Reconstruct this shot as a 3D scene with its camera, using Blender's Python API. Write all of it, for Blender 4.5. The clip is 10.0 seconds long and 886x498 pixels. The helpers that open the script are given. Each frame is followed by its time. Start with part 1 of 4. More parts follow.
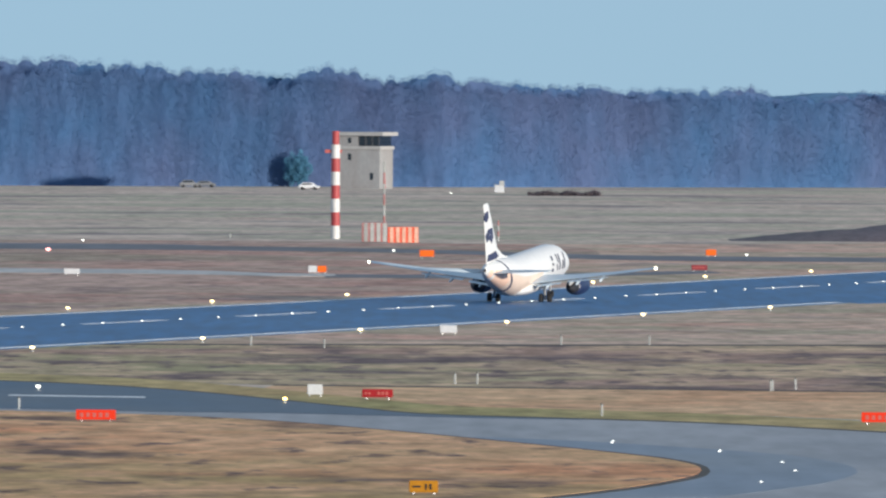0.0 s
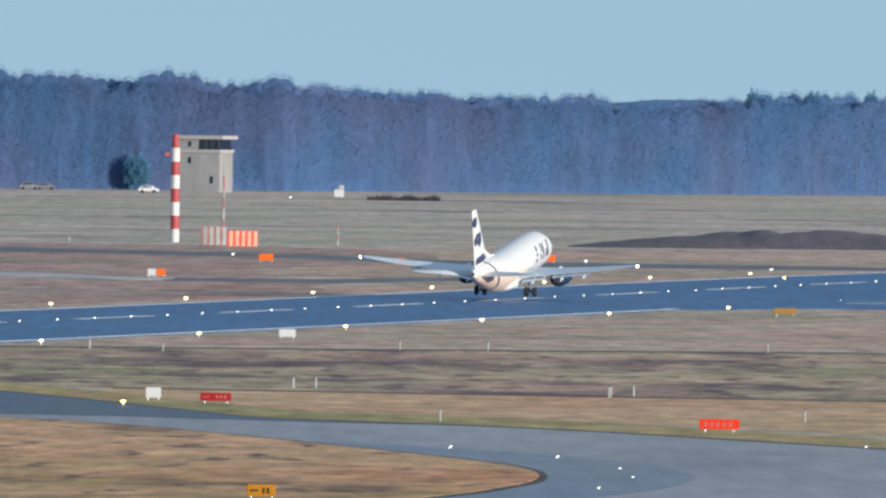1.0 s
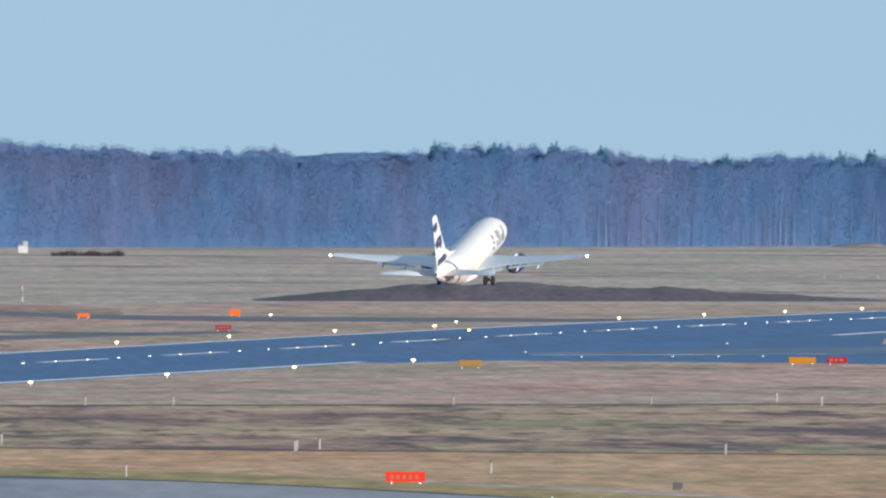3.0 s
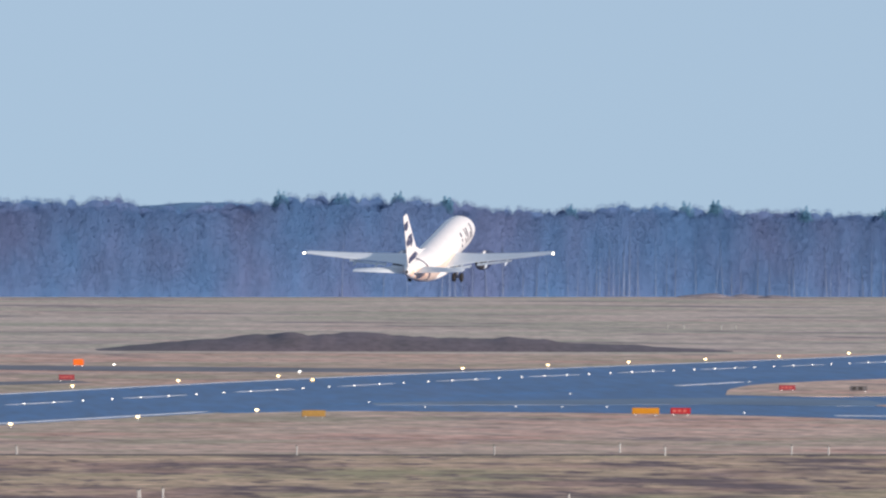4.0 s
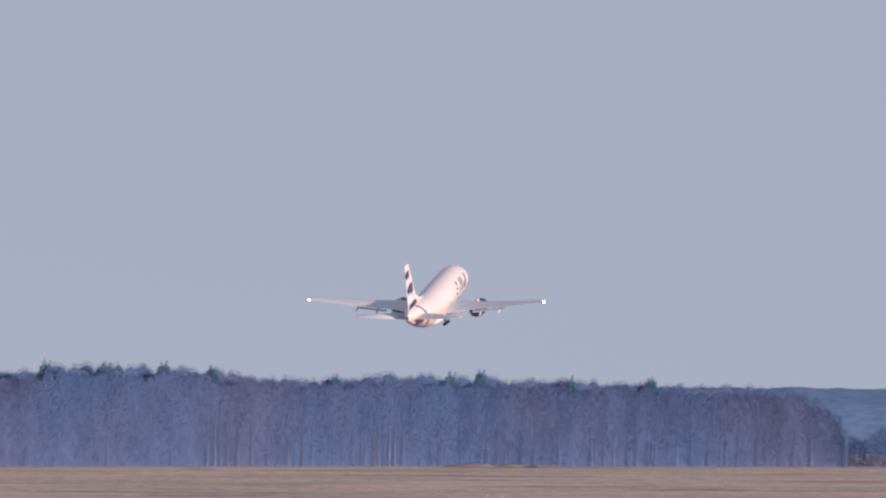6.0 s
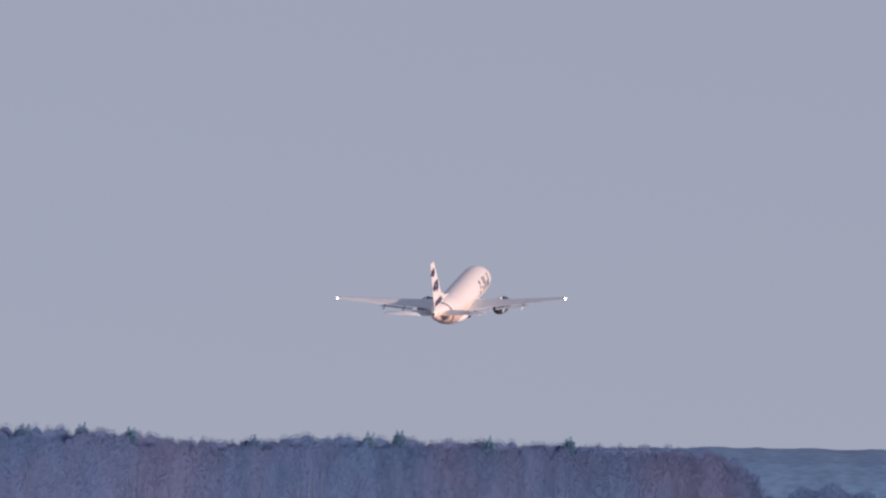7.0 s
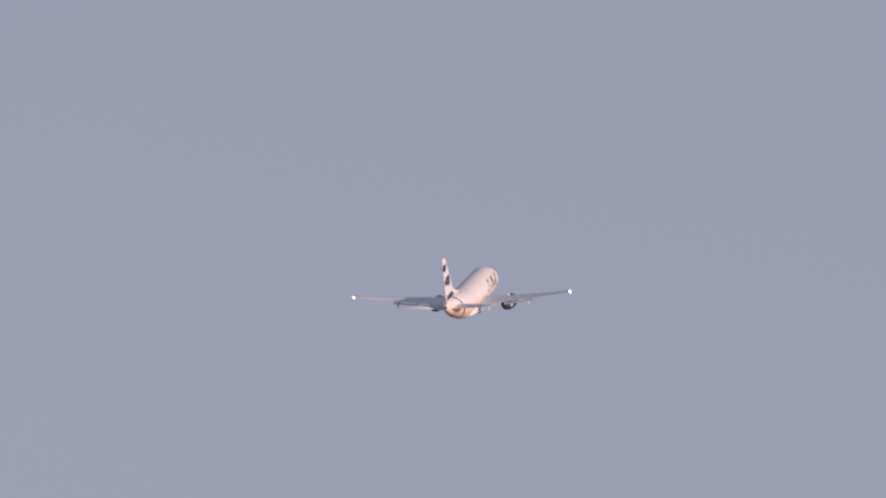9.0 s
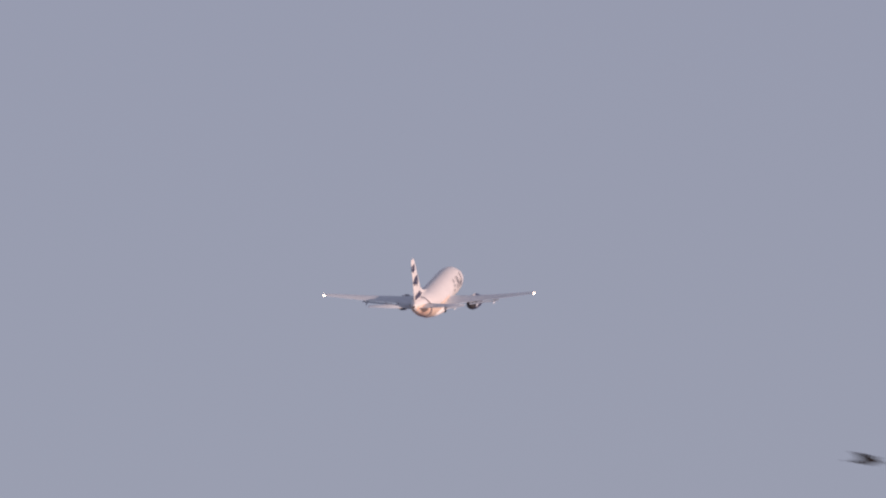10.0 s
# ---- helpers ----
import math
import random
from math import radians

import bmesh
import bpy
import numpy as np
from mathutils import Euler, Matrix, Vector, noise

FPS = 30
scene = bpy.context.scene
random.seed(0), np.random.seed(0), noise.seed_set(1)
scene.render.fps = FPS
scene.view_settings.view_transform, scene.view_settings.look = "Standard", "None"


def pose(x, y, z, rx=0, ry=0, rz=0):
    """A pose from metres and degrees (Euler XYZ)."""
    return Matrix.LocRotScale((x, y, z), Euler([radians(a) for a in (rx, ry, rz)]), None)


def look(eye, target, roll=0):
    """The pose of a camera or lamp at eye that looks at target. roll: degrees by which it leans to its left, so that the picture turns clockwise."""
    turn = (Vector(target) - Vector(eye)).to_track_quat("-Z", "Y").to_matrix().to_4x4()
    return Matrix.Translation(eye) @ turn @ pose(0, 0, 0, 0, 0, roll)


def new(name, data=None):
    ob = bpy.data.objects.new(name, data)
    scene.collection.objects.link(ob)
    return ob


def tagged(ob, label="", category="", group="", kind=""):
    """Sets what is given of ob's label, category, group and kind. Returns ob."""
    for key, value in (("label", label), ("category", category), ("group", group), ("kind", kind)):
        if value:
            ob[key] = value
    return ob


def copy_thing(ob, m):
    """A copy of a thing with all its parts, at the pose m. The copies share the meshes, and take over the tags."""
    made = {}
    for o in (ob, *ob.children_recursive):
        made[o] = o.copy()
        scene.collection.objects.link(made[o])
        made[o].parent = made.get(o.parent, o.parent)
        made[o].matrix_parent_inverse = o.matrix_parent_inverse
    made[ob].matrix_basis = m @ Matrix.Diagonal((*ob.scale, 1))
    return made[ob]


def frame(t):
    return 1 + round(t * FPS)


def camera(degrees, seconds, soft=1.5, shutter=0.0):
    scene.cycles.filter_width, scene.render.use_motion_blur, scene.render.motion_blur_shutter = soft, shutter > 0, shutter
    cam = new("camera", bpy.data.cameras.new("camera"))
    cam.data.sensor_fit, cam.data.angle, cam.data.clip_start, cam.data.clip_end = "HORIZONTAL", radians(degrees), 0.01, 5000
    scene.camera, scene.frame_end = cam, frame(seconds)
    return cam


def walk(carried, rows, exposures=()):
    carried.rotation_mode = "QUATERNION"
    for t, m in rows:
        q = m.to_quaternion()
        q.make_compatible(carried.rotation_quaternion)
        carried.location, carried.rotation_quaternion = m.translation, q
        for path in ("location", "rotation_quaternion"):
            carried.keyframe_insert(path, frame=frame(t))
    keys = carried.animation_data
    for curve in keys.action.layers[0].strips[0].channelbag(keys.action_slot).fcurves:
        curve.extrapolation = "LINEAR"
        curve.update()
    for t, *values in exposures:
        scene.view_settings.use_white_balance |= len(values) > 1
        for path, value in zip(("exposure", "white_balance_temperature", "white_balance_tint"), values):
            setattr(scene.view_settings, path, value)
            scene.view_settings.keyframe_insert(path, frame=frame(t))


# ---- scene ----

# A telephoto camera on a terrace 21 m above an airfield follows a twin-jet that takes off.
EYE_H = 20.96
cam = camera(2.8135, 10.0, soft=2.3, shutter=0.3)


def aim(pan, tilt, roll):
    a, e = radians(pan), radians(tilt)
    way = Vector((math.sin(a) * math.cos(e), math.cos(a) * math.cos(e), math.sin(e)))
    return look((0, 0, EYE_H), Vector((0, 0, EYE_H)) + way * 100, roll)


AIM = [
    (0.0, -0.0000, -0.5023, 0.258), (0.5, 0.2533, -0.5524, 0.373), (1.0, 0.5103, -0.4837, 0.656), (1.2, 0.6356, -0.4176, 0.656),
    (1.5, 0.8303, -0.3951, 0.640), (1.8, 1.0169, -0.3835, 0.560), (2.0, 1.1144, -0.3893, 0.394), (2.2, 1.2114, -0.3773, 0.250),
    (3.3, 1.6495, -0.2610, 0.230), (3.5, 1.7686, -0.2216, 0.292), (4.0, 2.0078, -0.1453, 0.250),
    (4.5, 2.1770, -0.0912, 0.267), (5.0, 2.3493, 0.0066, 0.217), (5.2, 2.4152, 0.0859, 0.217), (5.4, 2.4791, 0.2040, 0.217), (5.5, 2.5164, 0.2419, 0.216),
    (6.0, 2.7490, 0.3962, 0.264), (6.2, 2.8063, 0.4339, 0.264), (7.5, 3.1364, 0.6876, -0.029),
    (8.0, 3.2375, 0.7742, -0.086), (8.5, 3.3970, 0.8579, 0.029), (9.0, 3.5922, 0.9343, 0.086),
    (9.5, 3.7934, 1.0092, 0.143), (10.0, 3.9815, 1.0908, 0.143)]
EXPO = [(0.0, 0.76, 5900, 2), (2.0, 0.80, 5900, 3), (3.5, 0.86, 6050, 7), (4.5, 0.82, 6500, 20), (5.5, 0.66, 6900, 30), (6.0, 0.56, 7000, 33), (7.0, 0.40, 7100, 34),
        (8.0, 0.32, 7150, 35), (10.0, 0.26, 7150, 35)]
walk(cam, [(t, aim(p, e, r)) for t, p, e, r in AIM], EXPO)

# ---- light ----
SUN_EL, SUN_AZ = radians(7), radians(135)      # azimuth clockwise from the view's north (+y)
world = bpy.data.worlds.new("world")
scene.world = world
world.use_nodes = True
wn, wl = world.node_tree.nodes, world.node_tree.links
sky = wn.new("ShaderNodeTexSky")
sky.sky_type, sky.sun_disc = "NISHITA", False
sky.sun_elevation, sky.sun_rotation = SUN_EL, SUN_AZ
sky.air_density, sky.dust_density, sky.ozone_density = 1.0, 0.2, 2.5
# haze evens out the sky near the horizon
way = wn.new("ShaderNodeTexCoord")
lift = wn.new("ShaderNodeVectorMath")
lift.operation = "ADD"
lift.inputs[1].default_value = (0, 0, 0.16)
wl.new(way.outputs["Generated"], lift.inputs[0])
wl.new(lift.outputs[0], sky.inputs["Vector"])
# a grey veil of haze over the blue
veil = wn.new("ShaderNodeMix")
veil.data_type = "RGBA"
veil.inputs[0].default_value = 0.55
veil.inputs[7].default_value = (2.75, 3.15, 3.75, 1)
wl.new(sky.outputs[0], veil.inputs[6])
wl.new(veil.outputs[2], wn["Background"].inputs["Color"])
wn["Background"].inputs["Strength"].default_value = 0.10
sun_data = bpy.data.lights.new("sun", "SUN")
sun_data.energy, sun_data.angle, sun_data.color = 3.0, radians(1.0), (1.0, 0.82, 0.66)
sun = new("sun", sun_data)
sd = Vector((math.sin(SUN_AZ) * math.cos(SUN_EL), math.cos(SUN_AZ) * math.cos(SUN_EL), math.sin(SUN_EL)))
sun.matrix_world = look(sd * 500 + Vector((0, 1500, 0)), (0, 1500, 0))


# ---- materials ----
def mat(name, colour, rough=0.7, metal=0.0, vary=0.15, scale=(1, 1, 1), second=None, bump=0.0, fine=None, spec=0.5,
        island=0.0, per_object=0.0):
    """A surface with a slow stain and a fine grain, at real-world size. second: the colour of the stains."""
    m = bpy.data.materials.new(name)
    m.use_nodes = True
    n, l = m.node_tree.nodes, m.node_tree.links
    b = n["Principled BSDF"]
    b.inputs["Roughness"].default_value, b.inputs["Metallic"].default_value = rough, metal
    b.inputs["Specular IOR Level"].default_value = spec
    second = second or tuple(c * (1 - vary) for c in colour)
    co = n.new("ShaderNodeTexCoord")
    mp = n.new("ShaderNodeMapping")
    mp.inputs["Scale"].default_value = scale
    l.new(co.outputs["Object"], mp.inputs[0])
    big = n.new("ShaderNodeTexNoise")
    big.inputs["Scale"].default_value, big.inputs["Detail"].default_value = 1.0, 4
    l.new(mp.outputs[0], big.inputs[0])
    ramp = n.new("ShaderNodeValToRGB")
    ramp.color_ramp.elements[0].position, ramp.color_ramp.elements[1].position = 0.36, 0.64
    ramp.color_ramp.elements[0].color, ramp.color_ramp.elements[1].color = (*second, 1), (*colour, 1)
    l.new(big.outputs[0], ramp.inputs[0])
    out = ramp.outputs[0]
    mp2 = n.new("ShaderNodeMapping")
    mp2.inputs["Scale"].default_value = fine or tuple(6 * s for s in scale)
    l.new(co.outputs["Object"], mp2.inputs[0])
    small = n.new("ShaderNodeTexNoise")
    small.inputs["Scale"].default_value, small.inputs["Detail"].default_value = 1.0, 6
    l.new(mp2.outputs[0], small.inputs[0])
    mr = n.new("ShaderNodeMapRange")
    mr.inputs[1].default_value, mr.inputs[2].default_value = 0.3, 0.7
    mr.inputs[3].default_value, mr.inputs[4].default_value = 1 - vary, 1 + vary
    l.new(small.outputs[0], mr.inputs[0])
    mul = n.new("ShaderNodeVectorMath")
    mul.operation = "SCALE"
    l.new(out, mul.inputs[0])
    l.new(mr.outputs[0], mul.inputs["Scale"])
    out = mul.outputs[0]
    for amount, kind, socket in ((island, "ShaderNodeNewGeometry", "Random Per Island"), (per_object, "ShaderNodeObjectInfo", "Random")):
        if amount:
            g = n.new(kind)
            r2 = n.new("ShaderNodeMapRange")
            r2.inputs[3].default_value, r2.inputs[4].default_value = 1 - amount, 1 + amount
            l.new(g.outputs[socket], r2.inputs[0])
            m2 = n.new("ShaderNodeVectorMath")
            m2.operation = "SCALE"
            l.new(out, m2.inputs[0])
            l.new(r2.outputs[0], m2.inputs["Scale"])
            out = m2.outputs[0]
    l.new(out, b.inputs["Base Color"])
    if bump:
        bp = n.new("ShaderNodeBump")
        bp.inputs["Strength"].default_value, bp.inputs["Distance"].default_value = 0.5, bump
        l.new(small.outputs[0], bp.inputs["Height"])
        l.new(bp.outputs[0], b.inputs["Normal"])
    return m


def glow(name, colour, strength):
    m = bpy.data.materials.new(name)
    m.use_nodes = True
    b = m.node_tree.nodes["Principled BSDF"]
    b.inputs["Base Color"].default_value = (*(0.3 * c for c in colour), 1)
    b.inputs["Emission Color"].default_value = (*colour, 1)
    b.inputs["Emission Strength"].default_value, b.inputs["Specular IOR Level"].default_value = strength, 0.1
    return m


M_WHITE = mat("white_aircraft_paint", (0.81, 0.81, 0.81), 0.35, vary=0.04, scale=(0.3, 0.3, 0.3))
M_WING = mat("grey_aircraft_paint", (0.63, 0.71, 0.78), 0.4, vary=0.06, scale=(0.4, 0.4, 0.4))
M_PEACH = mat("sunlit_peach_tail", (0.93, 0.65, 0.51), 0.4, vary=0.06)
M_BELLY = mat("sunlit_pale_peach_body", (0.84, 0.68, 0.57), 0.4, vary=0.05)
M_NAVY = mat("navy_paint", (0.045, 0.055, 0.12), 0.6, vary=0.1)
M_BLUE = mat("blue_paint", (0.025, 0.04, 0.11), 0.4, vary=0.1)
M_TYRE = mat("tyre_rubber", (0.02, 0.02, 0.022), 0.8, vary=0.1)
M_STEEL = mat("gear_steel", (0.35, 0.36, 0.38), 0.4, 0.6, vary=0.1)
M_DARK = mat("engine_dark_metal", (0.06, 0.06, 0.07), 0.5, 0.5, vary=0.2)
# the sky's blue sheen at grazing angles is put into both asphalt colours
M_ASPHALT = mat("sky_tinted_runway_asphalt", (0.012, 0.105, 0.275), 0.45, vary=0.25, scale=(0.05, 0.012, 1), second=(0.028, 0.125, 0.30), fine=(0.6, 0.03, 1), spec=0.3)
M_TAXI = mat("sky_tinted_taxiway_asphalt", (0.02, 0.05, 0.10), 0.45, vary=0.2, scale=(0.06, 0.012, 1), second=(0.06, 0.07, 0.095), fine=(0.5, 0.05, 1))
M_CONC = mat("taxiway_concrete", (0.55, 0.53, 0.51), 0.8, vary=0.12, scale=(0.1, 0.02, 1), second=(0.45, 0.43, 0.42), fine=(0.8, 0.08, 1))
M_PAINT = mat("runway_marking_paint", (0.9, 0.9, 0.9), 0.6, vary=0.15, scale=(0.3, 0.05, 1))
M_LAMP = glow("lamp_white", (1.0, 0.72, 0.32), 3.4)
M_LAMPW = glow("centre_lamp_white", (1.0, 0.93, 0.8), 2.2)
M_LAMPD = glow("dim_lamp_white", (1.0, 0.95, 0.88), 1.3)
M_LAMPY = glow("lamp_yellow", (1.0, 0.62, 0.15), 6.0)
M_LAMPR = glow("lamp_red", (1.0, 0.35, 0.3), 3.0)
M_STROBE = glow("strobe_lens", (1.0, 0.85, 0.6), 6.0)


# ---- building helpers ----
def part(name, bm, material, parent=None, label=""):
    """Links a bmesh as one mesh object under a thing or a part."""
    me = bpy.data.meshes.new(name)
    bmesh.ops.recalc_face_normals(bm, faces=bm.faces)
    bm.to_mesh(me)
    bm.free()
    for m in material if isinstance(material, (list, tuple)) else [material]:
        me.materials.append(m)
    ob = new(name, me)
    ob.parent = parent
    return tagged(ob, label)


def smooth(ob):
    ob.data.polygons.foreach_set("use_smooth", [True] * len(ob.data.polygons))
    return ob


def box(bm, x0, x1, y0, y1, z0, z1, bevel=0.0):
    r = bmesh.ops.create_cube(bm, size=1.0)
    bmesh.ops.scale(bm, vec=(x1 - x0, y1 - y0, z1 - z0), verts=r["verts"])
    bmesh.ops.translate(bm, vec=((x0 + x1) / 2, (y0 + y1) / 2, (z0 + z1) / 2), verts=r["verts"])
    if bevel:
        edges = list({e for v in r["verts"] for e in v.link_edges})
        bmesh.ops.bevel(bm, geom=edges, offset=bevel, segments=2, affect="EDGES")
    return bm


def tube(bm, a, b, ra, rb, n=10, caps=True):
    a, b = Vector(a), Vector(b)
    rot = (b - a).to_track_quat("Z", "Y").to_matrix()
    rings = []
    for p, r in ((a, ra), (b, rb)):
        rings.append([bm.verts.new(p + rot @ Vector((r * math.cos(2 * math.pi * i / n), r * math.sin(2 * math.pi * i / n), 0))) for i in range(n)])
    for i in range(n):
        bm.faces.new((rings[0][i], rings[0][(i + 1) % n], rings[1][(i + 1) % n], rings[1][i]))
    if caps:
        bm.faces.new(rings[0][::-1])
        bm.faces.new(rings[1])
    return bm


def loft(bm, rings, close=True):
    """Skins rings of points, all of one length."""
    vs = [[bm.verts.new(p) for p in r] for r in rings]
    n = len(vs[0])
    for a, b in zip(vs, vs[1:]):
        for i in range(n):
            bm.faces.new((a[i], a[(i + 1) % n], b[(i + 1) % n], b[i]))
    if close:
        bm.faces.new(vs[0][::-1])
        bm.faces.new(vs[-1])
    return bm


def swell(y):
    """The airfield's gentle rise."""
    return 0.443 * math.exp(-((y - 2100) / 250) ** 2)


def on_ray(x, y, z):
    """The place at height z in line with the ground point x, y from the terrace."""
    k = 1 - z / EYE_H
    return x * k, y * k


# runway frame: origin on the centreline, s along it, q to the near side
RX, RY, TH = -62.26, 1469.75, 0.2190
DS, DC = math.sin(TH), math.cos(TH)


def rw(s, q):
    return RX + DS * s + DC * q, RY + DC * s - DS * q


def sheet(name, outline, z, material, parent=None, step=20.0):
    """A thin paved slab with that outline, which follows the ground's rise; outline: points in order."""
    bm = bmesh.new()
    f = bm.faces.new([bm.verts.new((x, y, 0)) for x, y in outline])
    ys = [p[1] for p in outline]
    y = math.ceil(min(ys) / step) * step
    while y < max(ys):
        bmesh.ops.bisect_plane(bm, geom=bm.verts[:] + bm.edges[:] + bm.faces[:], plane_co=(0, y, 0), plane_no=(0, 1, 0))
        y += step
    low = bmesh.ops.extrude_face_region(bm, geom=bm.faces[:])
    for v in bm.verts:
        v.co.z = swell(v.co.y) + z
    for v in low["geom"]:
        if isinstance(v, bmesh.types.BMVert):
            v.co.z -= z + 0.05
    return part(name, bm, material, parent)


def curve_points(pts, n=8):
    """A smooth line through the control points."""
    out = []
    P = [Vector((*p, 0)) for p in pts]
    P = [2 * P[0] - P[1]] + P + [2 * P[-1] - P[-2]]
    for i in range(1, len(P) - 2):
        a, b, c, d = P[i - 1:i + 3]
        for k in range(n):
            t = k / n
            v = 0.5 * (2 * b + (c - a) * t + (2 * a - 5 * b + 4 * c - d) * t * t + (3 * b - a - 3 * c + d) * t ** 3)
            out.append((v.x, v.y))
    out.append((P[-2].x, P[-2].y))
    return out


# ---- ground and pavements ----
def ground_material(name, straw, green, earth, dark, zone=0.0, patch=0.54, bands=0.0):
    """Winter grass: dry straw, green and bare brown earth in long mown streaks, uneven at every size."""
    m = bpy.data.materials.new(name)
    m.use_nodes = True
    n, l = m.node_tree.nodes, m.node_tree.links
    b = n["Principled BSDF"]
    b.inputs["Roughness"].default_value = 0.95
    b.inputs["Specular IOR Level"].default_value = 0.1
    co = n.new("ShaderNodeTexCoord")

    def field(scale, detail, turn=0.0, seed=0.0):
        mp = n.new("ShaderNodeMapping")
        mp.inputs["Scale"].default_value = scale
        mp.inputs["Rotation"].default_value = (0, 0, turn)
        mp.inputs["Location"].default_value = (seed + zone, seed * 1.7 + zone, 0)
        l.new(co.outputs["Object"], mp.inputs[0])
        t = n.new("ShaderNodeTexNoise")
        t.inputs["Scale"].default_value, t.inputs["Detail"].default_value, t.inputs["Roughness"].default_value = 1.0, detail, 0.6
        l.new(mp.outputs[0], t.inputs[0])
        return t.outputs[0]

    def blend(fac, lo, hi, a, c):
        mr = n.new("ShaderNodeMapRange")
        mr.inputs[1].default_value, mr.inputs[2].default_value = lo, hi
        l.new(fac, mr.inputs[0])
        mx = n.new("ShaderNodeMix")
        mx.data_type = "RGBA"
        l.new(mr.outputs[0], mx.inputs[0])
        for v, s in ((a, 6), (c, 7)):
            if isinstance(v, tuple):
                mx.inputs[s].default_value = (*v, 1)
            else:
                l.new(v, mx.inputs[s])
        return mx.outputs[2]

    c = blend(field((0.012, 0.009, 1), 3, -0.1), 0.40, 0.60, straw, green)
    c = blend(field((0.022, 0.014, 1), 4, -0.2, 5.0), 0.48, 0.60, c, earth)
    c = blend(field((0.05, 0.02, 1), 5, -0.15, 9.0), patch, patch + 0.1, c, dark)
    c = blend(field((0.13, 0.035, 1), 5, -0.2, 3.0), 0.50, 0.66, c, straw)
    c = blend(field((0.30, 0.06, 1), 5, -0.1, 7.0), patch + 0.03, patch + 0.14, c, dark)
    if bands:
        c = blend(field((0.010, 0.011, 1), 6, -0.05, 11.0), bands, bands + 0.09, c, green)
        c = blend(field((0.014, 0.012, 1), 7, 0.03, 17.0), bands + 0.06, bands + 0.12, c, dark)
        c = blend(field((0.016, 0.013, 1), 6, 0.05, 14.0), bands + 0.02, bands + 0.10, c, straw)
    k = n.new("ShaderNodeMapRange")
    k.inputs[1].default_value, k.inputs[2].default_value, k.inputs[3].default_value, k.inputs[4].default_value = 0.3, 0.7, 0.7, 1.3
    l.new(field((0.3, 0.07, 1), 6, 0, 2.0), k.inputs[0])
    tuft = n.new("ShaderNodeMapRange")
    tuft.inputs[1].default_value, tuft.inputs[2].default_value, tuft.inputs[3].default_value, tuft.inputs[4].default_value = 0.35, 0.65, 0.85, 1.15
    l.new(field((0.7, 0.16, 1), 5, 0, 6.0), tuft.inputs[0])
    grain = n.new("ShaderNodeVectorMath")
    grain.operation = "SCALE"
    l.new(c, grain.inputs[0])
    l.new(tuft.outputs[0], grain.inputs["Scale"])
    c = grain.outputs[0]
    mul = n.new("ShaderNodeVectorMath")
    mul.operation = "SCALE"
    l.new(c, mul.inputs[0])
    l.new(k.outputs[0], mul.inputs["Scale"])
    l.new(mul.outputs[0], b.inputs["Base Color"])
    return m


M_GRASS = ground_material("winter_grass", (0.699, 0.562, 0.465), (0.506, 0.465, 0.344), (0.628, 0.465, 0.386), (0.333, 0.268, 0.259), 0.0, 0.57, 0.50)
M_HEATH = ground_material("rough_grass_with_heather", (0.685, 0.491, 0.322), (0.423, 0.366, 0.216), (0.486, 0.319, 0.246), (0.207, 0.152, 0.146), 3.3, 0.50)
M_BROWN = ground_material("brown_grass", (0.727, 0.519, 0.402), (0.490, 0.403, 0.287), (0.672, 0.412, 0.315), (0.345, 0.257, 0.239), 6.1, 0.57)
M_MOOR = ground_material("purplish_brown_moor", (0.581, 0.406, 0.332), (0.392, 0.315, 0.237), (0.537, 0.322, 0.260), (0.276, 0.200, 0.197), 2.7, 0.57)
M_ISLE = ground_material("tan_island_grass", (0.780, 0.464, 0.260), (0.492, 0.339, 0.156), (0.712, 0.352, 0.186), (0.205, 0.136, 0.113), 8.7, 0.53)
M_VERGE = ground_material("mown_green_verge", (0.549, 0.418, 0.206), (0.409, 0.349, 0.158), (0.501, 0.356, 0.171), (0.266, 0.218, 0.127), 1.9, 0.62)
M_TAN = ground_material("tan_straw", (0.767, 0.493, 0.296), (0.614, 0.421, 0.225), (0.707, 0.413, 0.238), (0.385, 0.254, 0.175), 4.4, 0.60)
M_BEND = mat("taxiway_blue_grey_asphalt", (0.22, 0.25, 0.31), 0.5, vary=0.15, scale=(0.06, 0.012, 1), second=(0.25, 0.265, 0.30), fine=(0.5, 0.05, 1))
M_OLD = mat("worn_asphalt", (0.42, 0.415, 0.43), 0.75, vary=0.14, scale=(0.05, 0.012, 1), second=(0.32, 0.325, 0.35), fine=(0.5, 0.04, 1))
M_WORN = mat("worn_blue_asphalt", (0.07, 0.14, 0.24), 0.42, vary=0.25, scale=(0.08, 0.02, 1), second=(0.03, 0.068, 0.13), spec=0.5)
M_BACK = mat("old_dark_asphalt", (0.15, 0.145, 0.165), 0.6, vary=0.25, scale=(0.02, 0.01, 1), second=(0.14, 0.125, 0.13), fine=(0.2, 0.02, 1))
M_TRACK = mat("dark_ground", (0.075, 0.068, 0.06), 0.9, vary=0.25, scale=(0.1, 0.05, 1))


